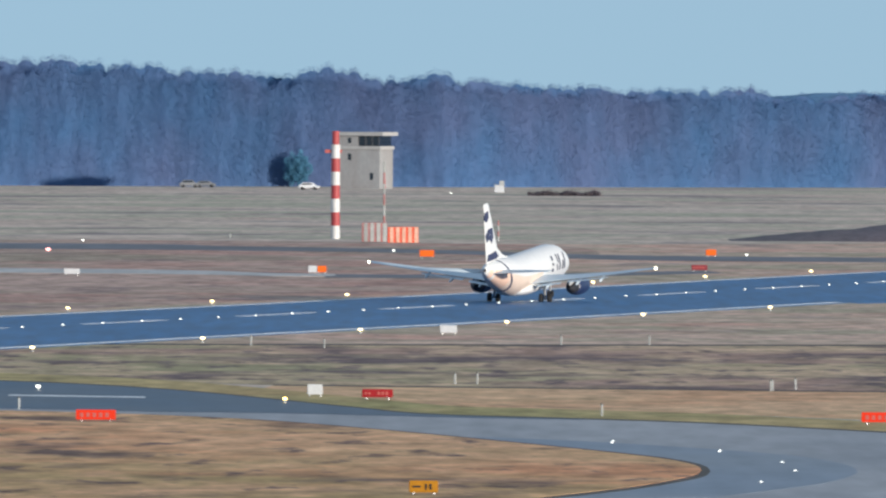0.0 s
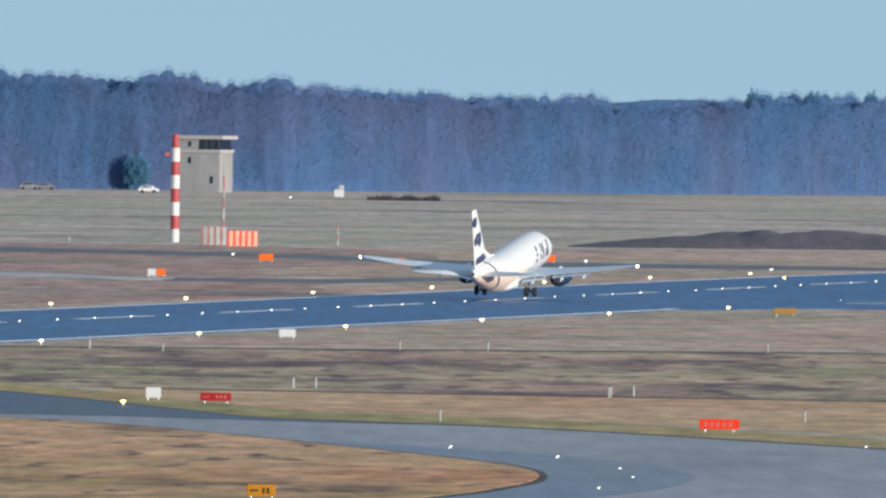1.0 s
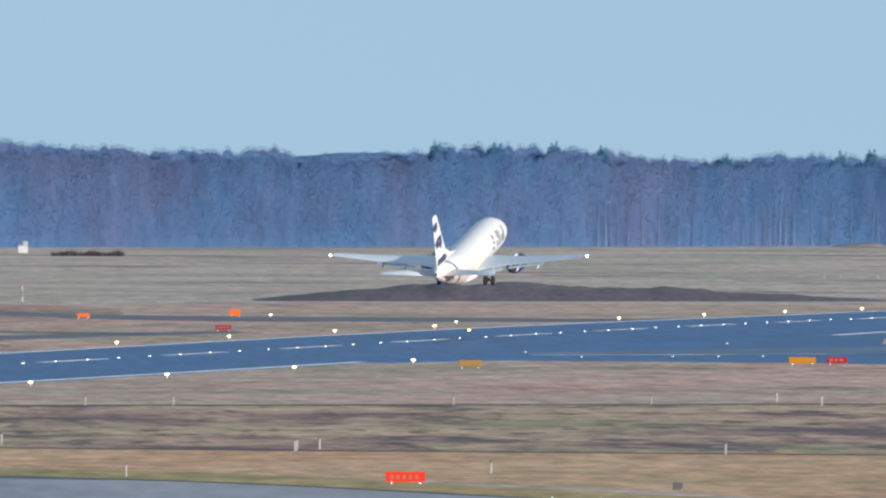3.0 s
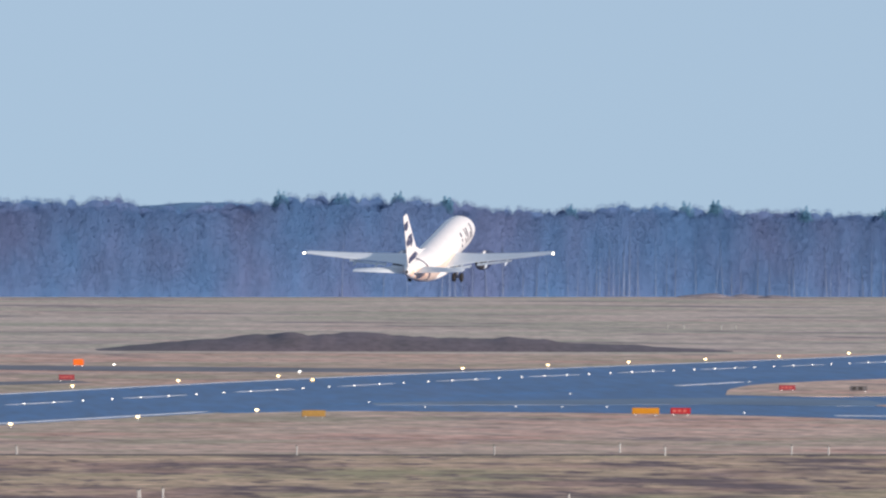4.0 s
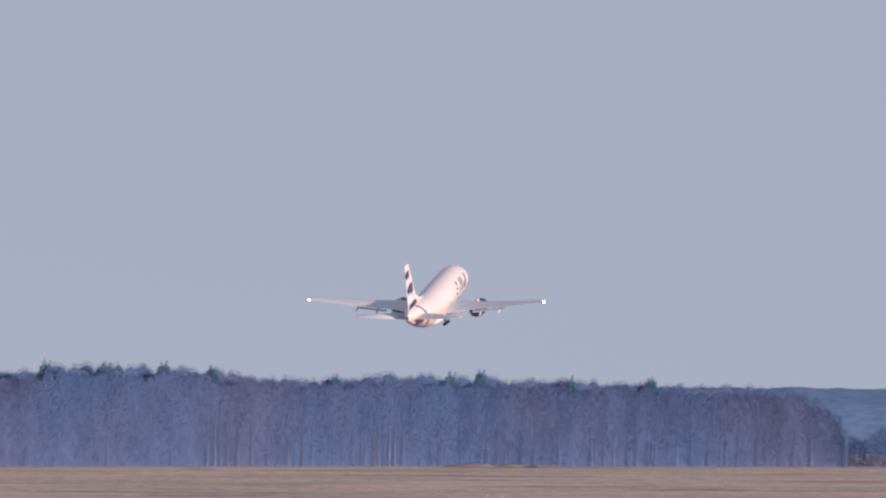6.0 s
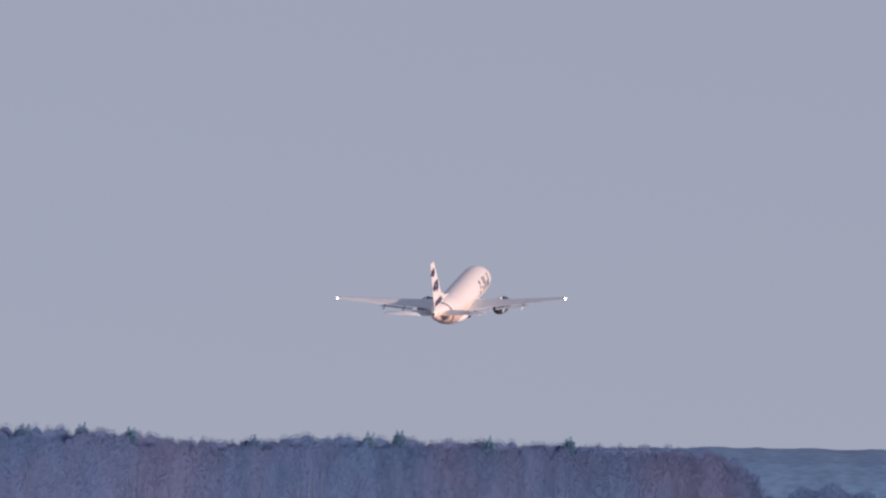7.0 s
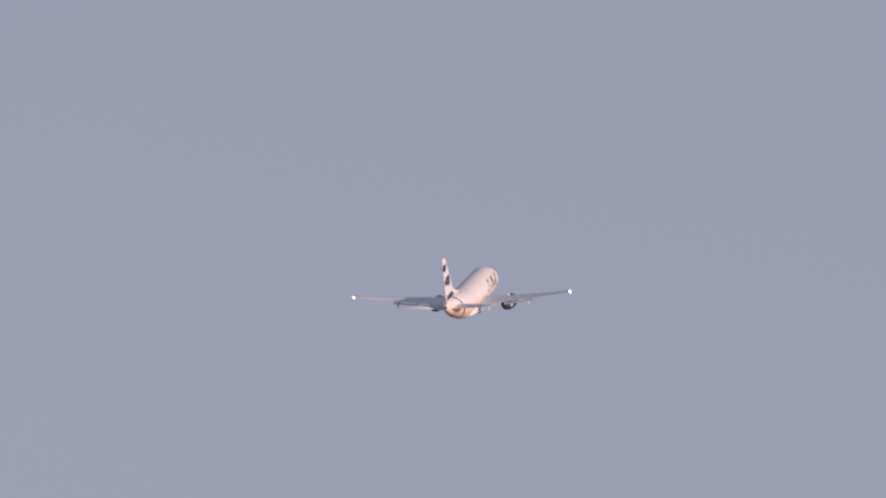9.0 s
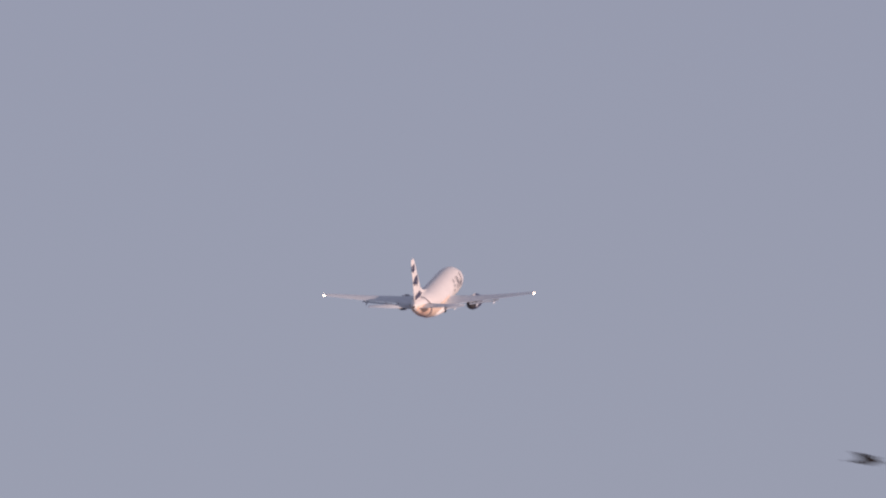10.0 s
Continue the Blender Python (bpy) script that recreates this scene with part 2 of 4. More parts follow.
def build_ground():
    ys = [-400, 0, 300, 600, 850] + [900 + 20 * i for i in range(95)] + [2850 + 100 * i for i in range(22)] + [4990]
    xs = [-1600, -400, -100, 0, 100, 200, 300, 600, 1800]
    bm = bmesh.new()
    rows = [[bm.verts.new((x, y, swell(y))) for x in xs] for y in ys]
    for a, b in zip(rows, rows[1:]):
        for i in range(len(xs) - 1):
            bm.faces.new((a[i], a[i + 1], b[i + 1], b[i]))
    tagged(part("ground", bm, M_GRASS), "flat airfield of dry straw-coloured winter grass", "ground", kind="structure")


build_ground()


def strip(q0, q1, s0, s1):
    return [rw(s0, q0), rw(s1, q0), rw(s1, q1), rw(s0, q1)]


runway = tagged(sheet("runway", strip(-20.5, 30.5, -700, 1900), 0.05, M_ASPHALT), "dark asphalt runway, the sky's blue sheen in its colour, with white markings and lights", "runway", kind="structure")
# turn-off that spreads from the near side of the runway
exit_line = curve_points([(41.0, 1786), (56, 1806), (85, 1793), (100, 1765), (112, 1718), (135, 1620), (190, 1400)], 6)
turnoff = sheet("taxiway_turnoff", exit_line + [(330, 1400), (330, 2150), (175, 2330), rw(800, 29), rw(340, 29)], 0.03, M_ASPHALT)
tagged(turnoff, "dark asphalt turn-off beside the runway, the sky's blue sheen in its colour", "taxiway", kind="structure")
isl = curve_points([(99, 1950), (103, 2010), (112, 2070), (142, 2170), (160, 2200)], 6) + curve_points([(200, 2200), (145, 2010), (118, 1950), (108, 1938), (99, 1950)], 6)[:-1]
tagged(sheet("grass_island", isl, 0.07, M_BROWN), "brown grass island between runway and turn-off", "grass", kind="structure")
isl = curve_points([(110, 1862), (117, 1893), (130, 1905), (190, 1960)], 6) + curve_points([(190, 1800), (130, 1760), (118, 1789), (110, 1862)], 6)[:-1]
tagged(sheet("grass_island", isl, 0.07, M_BROWN), "brown grass island beside the turn-off", "grass", kind="structure")
# foreground taxiway, which bends round a grass island
top = curve_points([(-160, 1420), (-60, 1335), (-31.7, 1293), (-19, 1258), (-6.8, 1196), (-0.8, 1167), (7.9, 1154), (18.4, 1136), (36.5, 1085), (60, 1020), (140, 800)], 6)
tagged(sheet("taxiway", top + [(140, 300), (-300, 300), (-300, 1420)], 0.03, M_OLD), "worn grey asphalt taxiway that bends round grass", "taxiway", kind="structure")
isl = curve_points([(-150, 1215), (-60, 1190), (-28.8, 1172), (-13.8, 1148), (-5, 1116), (2.3, 1082), (10.4, 1041), (13.6, 1018), (14.3, 996), (12.4, 971), (5.2, 929), (-20, 820), (-150, 500)], 6)
edge = [(x + 0.45 * (1 if x > -20 else 0), y - (3.0 if y < 1000 else -1.0)) for x, y in isl]
tagged(sheet("island_edge", edge, 0.06, M_TRACK), "dark edge of the grass island", "ground", kind="structure")
tagged(sheet("grass_island", isl, 0.08, M_ISLE), "rounded grass island inside the taxiway's bend", "grass", kind="structure")
a = curve_points([(-160, 1419), (-60, 1334), (-31.7, 1292), (-19, 1257), (-6.8, 1195), (-0.8, 1166), (9, 1151.5)], 6)
b = curve_points([(9, 1150), (0, 1157), (-10, 1168), (-19, 1172), (-27, 1180), (-60, 1200), (-160, 1240)], 6)
tagged(sheet("asphalt_patch", a + b, 0.045, M_TAXI), "newer dark asphalt on the taxiway", "taxiway", kind="structure")
a = curve_points([(2, 1092), (10, 1075), (20, 1040), (23, 1005), (21, 970), (14, 930)], 6)
b = curve_points([(4, 925), (12, 968), (13.5, 996), (12.5, 1018), (9.5, 1042), (2, 1082)], 6)
tagged(sheet("asphalt_patch", a + b, 0.045, M_BEND), "blue-grey asphalt round the taxiway's bend", "taxiway", kind="structure")
tagged(sheet("taxiway_edge", [(x, y + 3) for x, y in top] + [(x, y - 1) for x, y in top[::-1]], 0.037, M_TRACK), "dark edge along the taxiway", "ground", kind="structure")
# zones of grass
low = curve_points([(-12, 1281), (20, 1268), (60, 1254), (110, 1238), (260, 1195)], 6)
high = curve_points([(-90, 1478), (-20, 1484), (40, 1497), (85, 1510), (140, 1530), (300, 1575)], 6)
tagged(sheet("rough_grass", [(-120, 1395), (-60, 1350), (-30, 1305)] + low + high[::-1], 0.008, M_HEATH), "rough olive grass with dark heather patches", "grass", kind="structure")
tagged(sheet("tan_grass", curve_points([(-14, 1240), (-4, 1204), (8, 1186), (20, 1170), (40, 1125), (64, 1055), (150, 860)], 6) + [(260, 1000)] + [(x, y - 1) for x, y in low[::-1]], 0.006, M_TAN), "band of pale tan straw grass", "grass", kind="structure")
tagged(sheet("mown_verge", [(x, y - 3) for x, y in top] + [(x + 1.5, y + 33) for x, y in top[::-1]], 0.012, M_VERGE), "mown green verge along the taxiway", "grass", kind="structure")
tagged(sheet("brown_grass", [(-24, 1487)] + [p for p in high if -18 < p[0] < 132] + [(135, 1618), (112, 1716), (100, 1763), (85, 1791), (56, 1804), (44, 1790), rw(300, 29), rw(40, 29)], 0.006, M_BROWN), "brownish grass beside the runway", "grass", kind="structure")
tagged(sheet("brown_grass", [rw(-300, -19), rw(1150, -19), (170, 2560), (110, 2500), (60, 2505), (20, 2470), (-60, 2480), (-260, 2480)], 0.006, M_BROWN), "brownish grass behind the runway", "grass", kind="structure")
moor = curve_points([(-5, 2120), (12, 2200), (20, 2300), (14, 2440), (-20, 2500), (-80, 2500), (-260, 2500)], 6)
tagged(sheet("moor", [rw(120, -26), rw(430, -26)] + moor + [(-260, 1900)], 0.011, M_MOOR), "dark purplish-brown moor grass behind the runway", "grass", kind="structure")
tagged(sheet("worn_asphalt", curve_points([(58, 1868), (74, 1893), (90, 1915), (101, 1925), (112, 1905)], 5) + curve_points([(112, 1862), (104, 1858), (92, 1866), (76, 1858), (58, 1852)], 5), 0.062, M_WORN), "lighter worn asphalt where the turn-off leaves the runway", "taxiway", kind="structure")
# field tracks
for name, pts, wide in (("field_track", ((-90, 1478), (-20, 1484), (40, 1497), (85, 1510), (140, 1530)), 3.5), ("field_track", ((-12, 1281), (20, 1268), (60, 1254), (110, 1238)), 2.0)):
    line = curve_points(pts, 6)
    tagged(sheet(name, [(x, y + wide) for x, y in line] + [(x, y - wide) for x, y in line[::-1]], 0.02, M_TRACK), "narrow dark track through the grass", "track", kind="structure")
# taxiways behind the runway
a = curve_points([(-260, 2480), (-60, 2446), (-29, 2408), (-2.5, 2364), (22.5, 2280), (55, 2258), (77, 2243), (96, 2262)], 6)
b = curve_points([(96, 2195), (75, 2188), (53, 2187), (22, 2205), (-2.5, 2300), (-28, 2329), (-57, 2341), (-260, 2375)], 6)
tagged(sheet("taxiway_back", a + b, 0.03, M_BACK), "narrow dark taxiway behind the runway", "taxiway", kind="structure")
a = curve_points([(-220, 2090), (-50.7, 2064), (-19.3, 2023), (-12, 2018)], 4) + curve_points([(-12, 2000), (-19, 1996), (-49.5, 2018), (-220, 2045)], 4)
tagged(sheet("concrete_strip", a, 0.04, M_CONC), "pale concrete strip behind the runway", "pavement", kind="structure")
a = [(-13, 2016), (5, 2015), (30, 2070), (32, 2045), (6, 1977), (-13, 1985)]
tagged(sheet("taxiway_stub", a, 0.03, M_BACK), "narrow asphalt stub behind the runway", "taxiway", kind="structure")


def mark(name, outline, z, parent, y_step=20.0):
    return sheet(name, outline, z, M_PAINT, parent, y_step)


mark("edge_line", strip(28.4, 29.6, -700, 336), 0.065, runway)
mark("edge_line", strip(-19.9, -18.9, -700, 1900), 0.065, runway)
s = -580.0
while s < 1500:
    mark("centreline_dash", strip(-0.45, 0.45, s, s + 30), 0.065, runway)
    s += 60
mark("edge_line", strip(32.6, 33.6, 590, 632), 0.055, turnoff)
mark("edge_line", [(101.4, 1779), (112, 1774), (112, 1779), (101.4, 1784)], 0.055, turnoff)
tagged(mark("white_line", [(-29.6, 1230), (-20.2, 1224), (-20.2, 1228), (-29.6, 1234)], 0.058, None), "white line on the taxiway", "marking", kind="structure")

# ---- the aircraft: x to its right wing, y forward, origin between the main wheels on the ground ----
FUS = [(18.6, 2.60, 0.06, 0.06), (18.3, 2.64, 0.55, 0.50), (17.6, 2.78, 1.05, 0.98), (16.3, 2.97, 1.50, 1.48),
       (14.4, 3.10, 1.76, 1.82), (12.4, 3.14, 1.86, 1.96), (4.0, 3.14, 1.86, 1.96), (-3.0, 3.14, 1.86, 1.96),
       (-6.0, 3.24, 1.83, 1.90), (-9.0, 3.66, 1.62, 1.66), (-12.0, 4.06, 1.16, 1.24), (-14.5, 4.34, 0.66, 0.82),
       (-15.6, 4.48, 0.36, 0.48), (-15.95, 4.52, 0.20, 0.28)]


def fus_at(y):
    ys = [r[0] for r in FUS][::-1]
    return [float(np.interp(y, ys, [r[k] for r in FUS][::-1])) for k in (1, 2, 3)]


def fus_ring(y, grow=0.0, n=28, slant=0.0):
    out = []
    for i in range(n):
        a = 2 * math.pi * i / n
        yy = y + slant * math.sin(a)
        z, w, h = fus_at(yy)
        out.append((math.cos(a) * (w + grow), yy, z + math.sin(a) * (h + grow)))
    return out


def aerofoil(chord, thick, n=7):
    """Points of a wing section, leading edge at 0 and trailing edge at -chord: (y, z)."""
    t = [0.5 - 0.5 * math.cos(math.pi * i / n) for i in range(n + 1)]
    half = [5 * thick * (0.2969 * math.sqrt(u) - 0.126 * u - 0.3516 * u * u + 0.2843 * u ** 3 - 0.1015 * u ** 4) for u in t]
    up = [(-u * chord, hh * chord) for u, hh in zip(t, half)]
    return up + [(y, -z * 0.8) for y, z in up[-2:0:-1]]


def wing_loft(bm, stations, vertical=False):
    """stations: (span, leading edge y, height, chord, thickness ratio)."""
    rings = []
    for sp, le, z, c, th in stations:
        if vertical:
            rings.append([(zz, le + y, sp) for y, zz in aerofoil(c, th)])
        else:
            rings.append([(sp, le + y, z + zz) for y, zz in aerofoil(c, th)])
    return loft(bm, rings)


def build_aircraft():
    plane = tagged(new("airliner"), "white twin-engine jet airliner with dark blue markings climbing from the runway", "airplane")
    bm = bmesh.new()
    ys = [18.6, 18.45, 18.3, 18.0, 17.6, 17.0, 16.3, 15.3, 14.4, 13.4, 12.4, 8, 4, 0, -3, -4.5, -6, -7.5, -9, -10.5, -12, -13.3, -14.5, -15.1, -15.6, -15.95]
    loft(bm, [fus_ring(y) for y in ys])
    body = smooth(part("fuselage", bm, M_WHITE, plane))
    bm = bmesh.new()
    loft(bm, [[(0.13 * math.cos(a), y, 4.54 + 0.16 * math.sin(a)) for a in [k * math.pi / 6 for k in range(12)]] for y in (-15.9, -16.15)])
    part("exhaust", bm, M_DARK, body, "dark tail exhaust pipe")
    # slanted band round the rear body
    bm = bmesh.new()
    loft(bm, [fus_ring(y, 0.02, 28, -1.6) for y in (-10.3, -10.5, -10.78)], close=False)
    part("band", bm, M_NAVY, body, "dark blue slanted band")
    # shell under the tail cone, with warm low sunlight put into its colour
    bm = bmesh.new()
    rings = []
    for y in (-10.4, -11.2, -12.2, -13.0, -14.0, -15.0, -15.7):
        z, w, h = fus_at(y)
        rings.append([bm.verts.new((math.cos(a) * (w + 0.015), y, z + math.sin(a) * (h + 0.015))) for a in [math.pi * (0.93 + 1.14 * k / 12) for k in range(13)]])
    for p, q in zip(rings, rings[1:]):
        for k in range(12):
            bm.faces.new((p[k], p[k + 1], q[k + 1], q[k]))
    smooth(part("tail_underside", bm, M_PEACH, body, "peach-coloured tail underside, warm sunlight put into its colour"))
    # lower-body shell whose pale peach stands in for warm sunlight
    bm = bmesh.new()
    rings = []
    for y in (-10.35, -9.0, -7.5, -6.0, -4.5, -3.0, 0.0, 2.5):
        z, w, h = fus_at(y)
        rings.append([bm.verts.new((math.cos(a) * (w + 0.012), y, z + math.sin(a) * (h + 0.012))) for a in [math.pi * (1.0 + 1.0 * k / 14) for k in range(15)]])
    for p, q in zip(rings, rings[1:]):
        for k in range(14):
            bm.faces.new((p[k], p[k + 1], q[k + 1], q[k]))
    smooth(part("lower_body", bm, M_BELLY, body, "pale peach lower body, warm sunlight put into its colour"))
    # belly fairing
    bm = bmesh.new()
    loft(bm, [[(w * math.cos(a), y, 1.75 + hh * math.sin(a)) for a in [k * math.pi / 10 for k in range(20)]]
              for y, w, hh in ((6.6, 0.6, 0.2), (5.2, 1.6, 0.62), (2, 1.95, 0.75), (-2, 1.95, 0.75), (-4.5, 1.5, 0.6), (-6.2, 0.5, 0.2))])
    smooth(part("belly_fairing", bm, M_WHITE, plane))
    # lettering of the airline as plain bars, on both sides of the front body
    for sx in (1, -1):
        for y0, y1, z0, z1, lean in ((12.2, 11.85, 2.75, 4.35, 0.25), (11.5, 11.2, 2.75, 3.6, 0.2), (10.6, 10.3, 2.75, 4.3, 0.2), (10.0, 9.75, 3.5, 4.35, 0.0),
                                     (9.7, 9.45, 2.75, 3.4, -0.25), (8.6, 8.2, 3.85, 4.3, 0.1), (8.5, 8.1, 3.35, 3.65, 0.0), (8.3, 7.9, 2.75, 3.1, 0.0)):
            bm = bmesh.new()
            cols = []
            for k in range(7):
                z = z0 + (z1 - z0) * k / 6
                row = []
                for y in (y0, y1):
                    yy = 6.0 + 1.45 * (y - 7.5) + 1.5 * lean * (k / 6 - 0.5)
                    zc, w, hh = fus_at(yy)
                    row.append((sx * (w + 0.03) * math.sqrt(max(0, 1 - ((z - zc) / hh) ** 2)) , yy, z))
                cols.append([bm.verts.new(p) for p in row])
            for a, b in zip(cols, cols[1:]):
                bm.faces.new((a[0], a[1], b[1], b[0]))
            part("lettering_bar", bm, M_NAVY, body)
    # wings, flaps, fairings, engines
    for sx, side in ((1, "right"), (-1, "left")):
        bm = bmesh.new()
        wing_loft(bm, [(sx * 1.2, 5.4, 2.25, 8.3, 0.12), (sx * 1.9, 4.9, 2.32, 7.6, 0.12), (sx * 5.0, 3.0, 2.7, 4.75, 0.11), (sx * 9.5, 0.55, 3.32, 3.2, 0.10),
                       (sx * 14.2, -2.0, 4.08, 1.62, 0.10), (sx * 14.5, -2.5, 4.14, 1.1, 0.08)])
        wing = smooth(part("wing", bm, M_WING, plane, "pale grey metal wing"))
        for x0, x1, le0, le1, z0, z1, c0, c1 in ((2.3, 4.6, -1.9, -1.75, 2.12, 2.42, 1.15, 0.95), (5.3, 9.4, -1.6, -2.2, 2.56, 3.12, 0.85, 0.65)):
            bm = bmesh.new()
            rings = []
            for x, le, z, c in ((x0, le0, z0, c0), (x1, le1, z1, c1)):
                rings.append([(sx * x, le + y * math.cos(0.12) + zz * math.sin(0.12) * 0.2, z + zz + y * math.sin(0.12)) for y, zz in aerofoil(c, 0.12)])
            part("flap", loft(bm, rings), M_WING, wing)
        for x, y, z in ((3.4, -2.2, 2.1), (6.4, -2.1, 2.5), (8.8, -2.3, 2.88)):
            bm = bmesh.new()
            loft(bm, [[(sx * x + r * math.cos(a), y + dy, z + dz + 1.5 * r * math.sin(a)) for a in [k * math.pi / 4 for k in range(8)]]
                      for dy, dz, r in ((1.4, 0.2, 0.03), (0.5, 0.1, 0.11), (-0.5, -0.06, 0.11), (-1.2, -0.15, 0.03))])
            smooth(part("flap_fairing", bm, M_WING, wing))
        # lamp at the wing tip
        bm = bmesh.new()
        bmesh.ops.create_uvsphere(bm, u_segments=12, v_segments=8, radius=0.12)
        tip = part("tip_light", bm, M_STROBE, wing, "bright white wing-tip light")
        tip.matrix_basis = pose(sx * 14.5, -3.6, 4.15)
        # engine
        bm = bmesh.new()
        prof = [(6.6, 0.72), (6.75, 0.80), (6.6, 0.88), (5.6, 0.97), (4.2, 0.95), (2.9, 0.78), (2.75, 0.72)]
        loft(bm, [[(sx * 4.83 + r * math.cos(a), y, 1.6 + r * (0.93 if math.sin(a) < 0 else 1.0) * math.sin(a)) for a in [k * math.pi / 12 for k in range(24)]] for y, r in prof])
        eng = smooth(part("engine", bm, M_BLUE, plane, "dark blue engine nacelle"))
        bm = bmesh.new()
        loft(bm, [[(sx * 4.83 + r * math.cos(a), y, 1.6 + r * math.sin(a)) for a in [k * math.pi / 8 for k in range(16)]] for y, r in ((2.9, 0.62), (2.2, 0.55), (1.7, 0.42), (1.2, 0.12))])
        part("exhaust_cone", bm, M_DARK, eng, "dark metal exhaust cone")
        bm = bmesh.new()
        loft(bm, [[(sx * 4.83 + w * math.cos(a), y, z + hh * math.sin(a)) for a in [k * math.pi / 4 for k in range(8)]] for y, z, w, hh in ((6.0, 2.3, 0.08, 0.2), (4.4, 2.35, 0.18, 0.45), (2.5, 2.2, 0.16, 0.4), (0.8, 2.1, 0.05, 0.15))])
        part("pylon", bm, M_WHITE, eng)
        # tailplane
        bm = bmesh.new()
        wing_loft(bm, [(sx * 0.5, -11.0, 4.15, 4.0, 0.09), (sx * 6.3, -14.4, 4.55, 1.55, 0.09), (sx * 6.4, -14.7, 4.56, 1.1, 0.06)])
        smooth(part("tailplane", bm, M_WING, plane, "pale grey tailplane"))
    # fin and its dorsal fillet
    bm = bmesh.new()
    wing_loft(bm, [(4.9, -9.6, 0, 5.9, 0.09), (5.6, -10.1, 0, 5.55, 0.09), (10.9, -14.75, 0, 2.2, 0.09), (11.1, -15.1, 0, 1.75, 0.06)], vertical=True)
    fin = smooth(part("fin", bm, M_WHITE, plane))
    bm = bmesh.new()
    loft(bm, [[(-w, y, z0), (w, y, z0), (0.02, y, z1), (-0.02, y, z1)] for y, w, z0, z1 in ((-5.2, 0.03, 5.05, 5.12), (-8.0, 0.10, 4.95, 5.5), (-10.6, 0.16, 4.8, 6.4))])
    part("dorsal_fillet", bm, M_WHITE, plane)
    # dark marks on the fin, both sides
    for sx in (1, -1):
        for pts in (((-15.3, 10.35), (-16.6, 10.2), (-16.75, 9.55), (-15.9, 9.2), (-15.1, 9.6)),
                    ((-13.6, 8.6), (-15.2, 8.5), (-16.1, 7.9), (-15.6, 7.25), (-14.6, 7.5), (-14.0, 7.0), (-13.2, 7.6)),
                    ((-10.4, 5.9), (-12.4, 6.2), (-15.1, 5.95), (-15.3, 5.3), (-12.4, 5.4), (-10.6, 5.45))):
            bm = bmesh.new()
            vs = []
            for y, z in pts:
                le = float(np.interp(z, [5.6, 10.9], [-10.1, -14.75]))
                c = float(np.interp(z, [5.6, 10.9], [5.55, 2.2]))
                u = min(0.99, max(0.01, (le - y) / c))
                hh = 5 * 0.09 * (0.2969 * math.sqrt(u) - 0.126 * u - 0.3516 * u * u + 0.2843 * u ** 3 - 0.1015 * u ** 4) * c
                vs.append(bm.verts.new((sx * (hh * (1 if sx > 0 else 0.8) + 0.03), y, z)))
            bm.faces.new(vs)
            bmesh.ops.triangulate(bm, faces=bm.faces[:])
            part("fin_mark", bm, M_NAVY, fin, "dark blue painted mark")
    # undercarriage
    legs = []
    for sx in (1, -1):
        bm = bmesh.new()
        tube(bm, (0, 0, 0), (sx * 0.15, 0, -1.35), 0.16, 0.11, 12)
        tube(bm, (0, 0.0, -0.15), (sx * 0.1, 0.9, -0.1), 0.06, 0.06, 8)
        tube(bm, (sx * 0.15 - 0.5, 0, -1.32), (sx * 0.15 + 0.5, 0, -1.32), 0.08, 0.08, 8)
        leg = part("main_gear", bm, M_STEEL, plane, "lowered main landing gear")
        for o in (-0.43, 0.43):
            bm = bmesh.new()
            loft(bm, [[(sx * 0.15 + o + dx, r * math.cos(a), -1.32 + r * math.sin(a)) for a in [k * math.pi / 10 for k in range(20)]]
                      for dx, r in ((-0.17, 0.30), (-0.17, 0.44), (-0.10, 0.51), (0.10, 0.51), (0.17, 0.44), (0.17, 0.30))])
            part("wheel", bm, M_TYRE, leg, "black rubber tyre")
        legs.append((leg, sx, Vector((sx * 2.46, 0, 1.95))))
    bm = bmesh.new()
    tube(bm, (0, 0, 0), (0, 0.1, -1.55), 0.10, 0.08, 10)
    tube(bm, (-0.28, 0.1, -1.5), (0.28, 0.1, -1.5), 0.05, 0.05, 8)
    nose = part("nose_gear", bm, M_STEEL, plane, "lowered nose landing gear")
    for o in (-0.22, 0.22):
        bm = bmesh.new()
        loft(bm, [[(o + dx, 0.1 + r * math.cos(a), -1.5 + r * math.sin(a)) for a in [k * math.pi / 8 for k in range(16)]] for dx, r in ((-0.1, 0.25), (-0.08, 0.34), (0.08, 0.34), (0.1, 0.25))])
        part("wheel", bm, M_TYRE, nose, "black rubber tyre")
    return plane, legs, nose


AIRLINER, LEGS, NOSE_GEAR = build_aircraft()
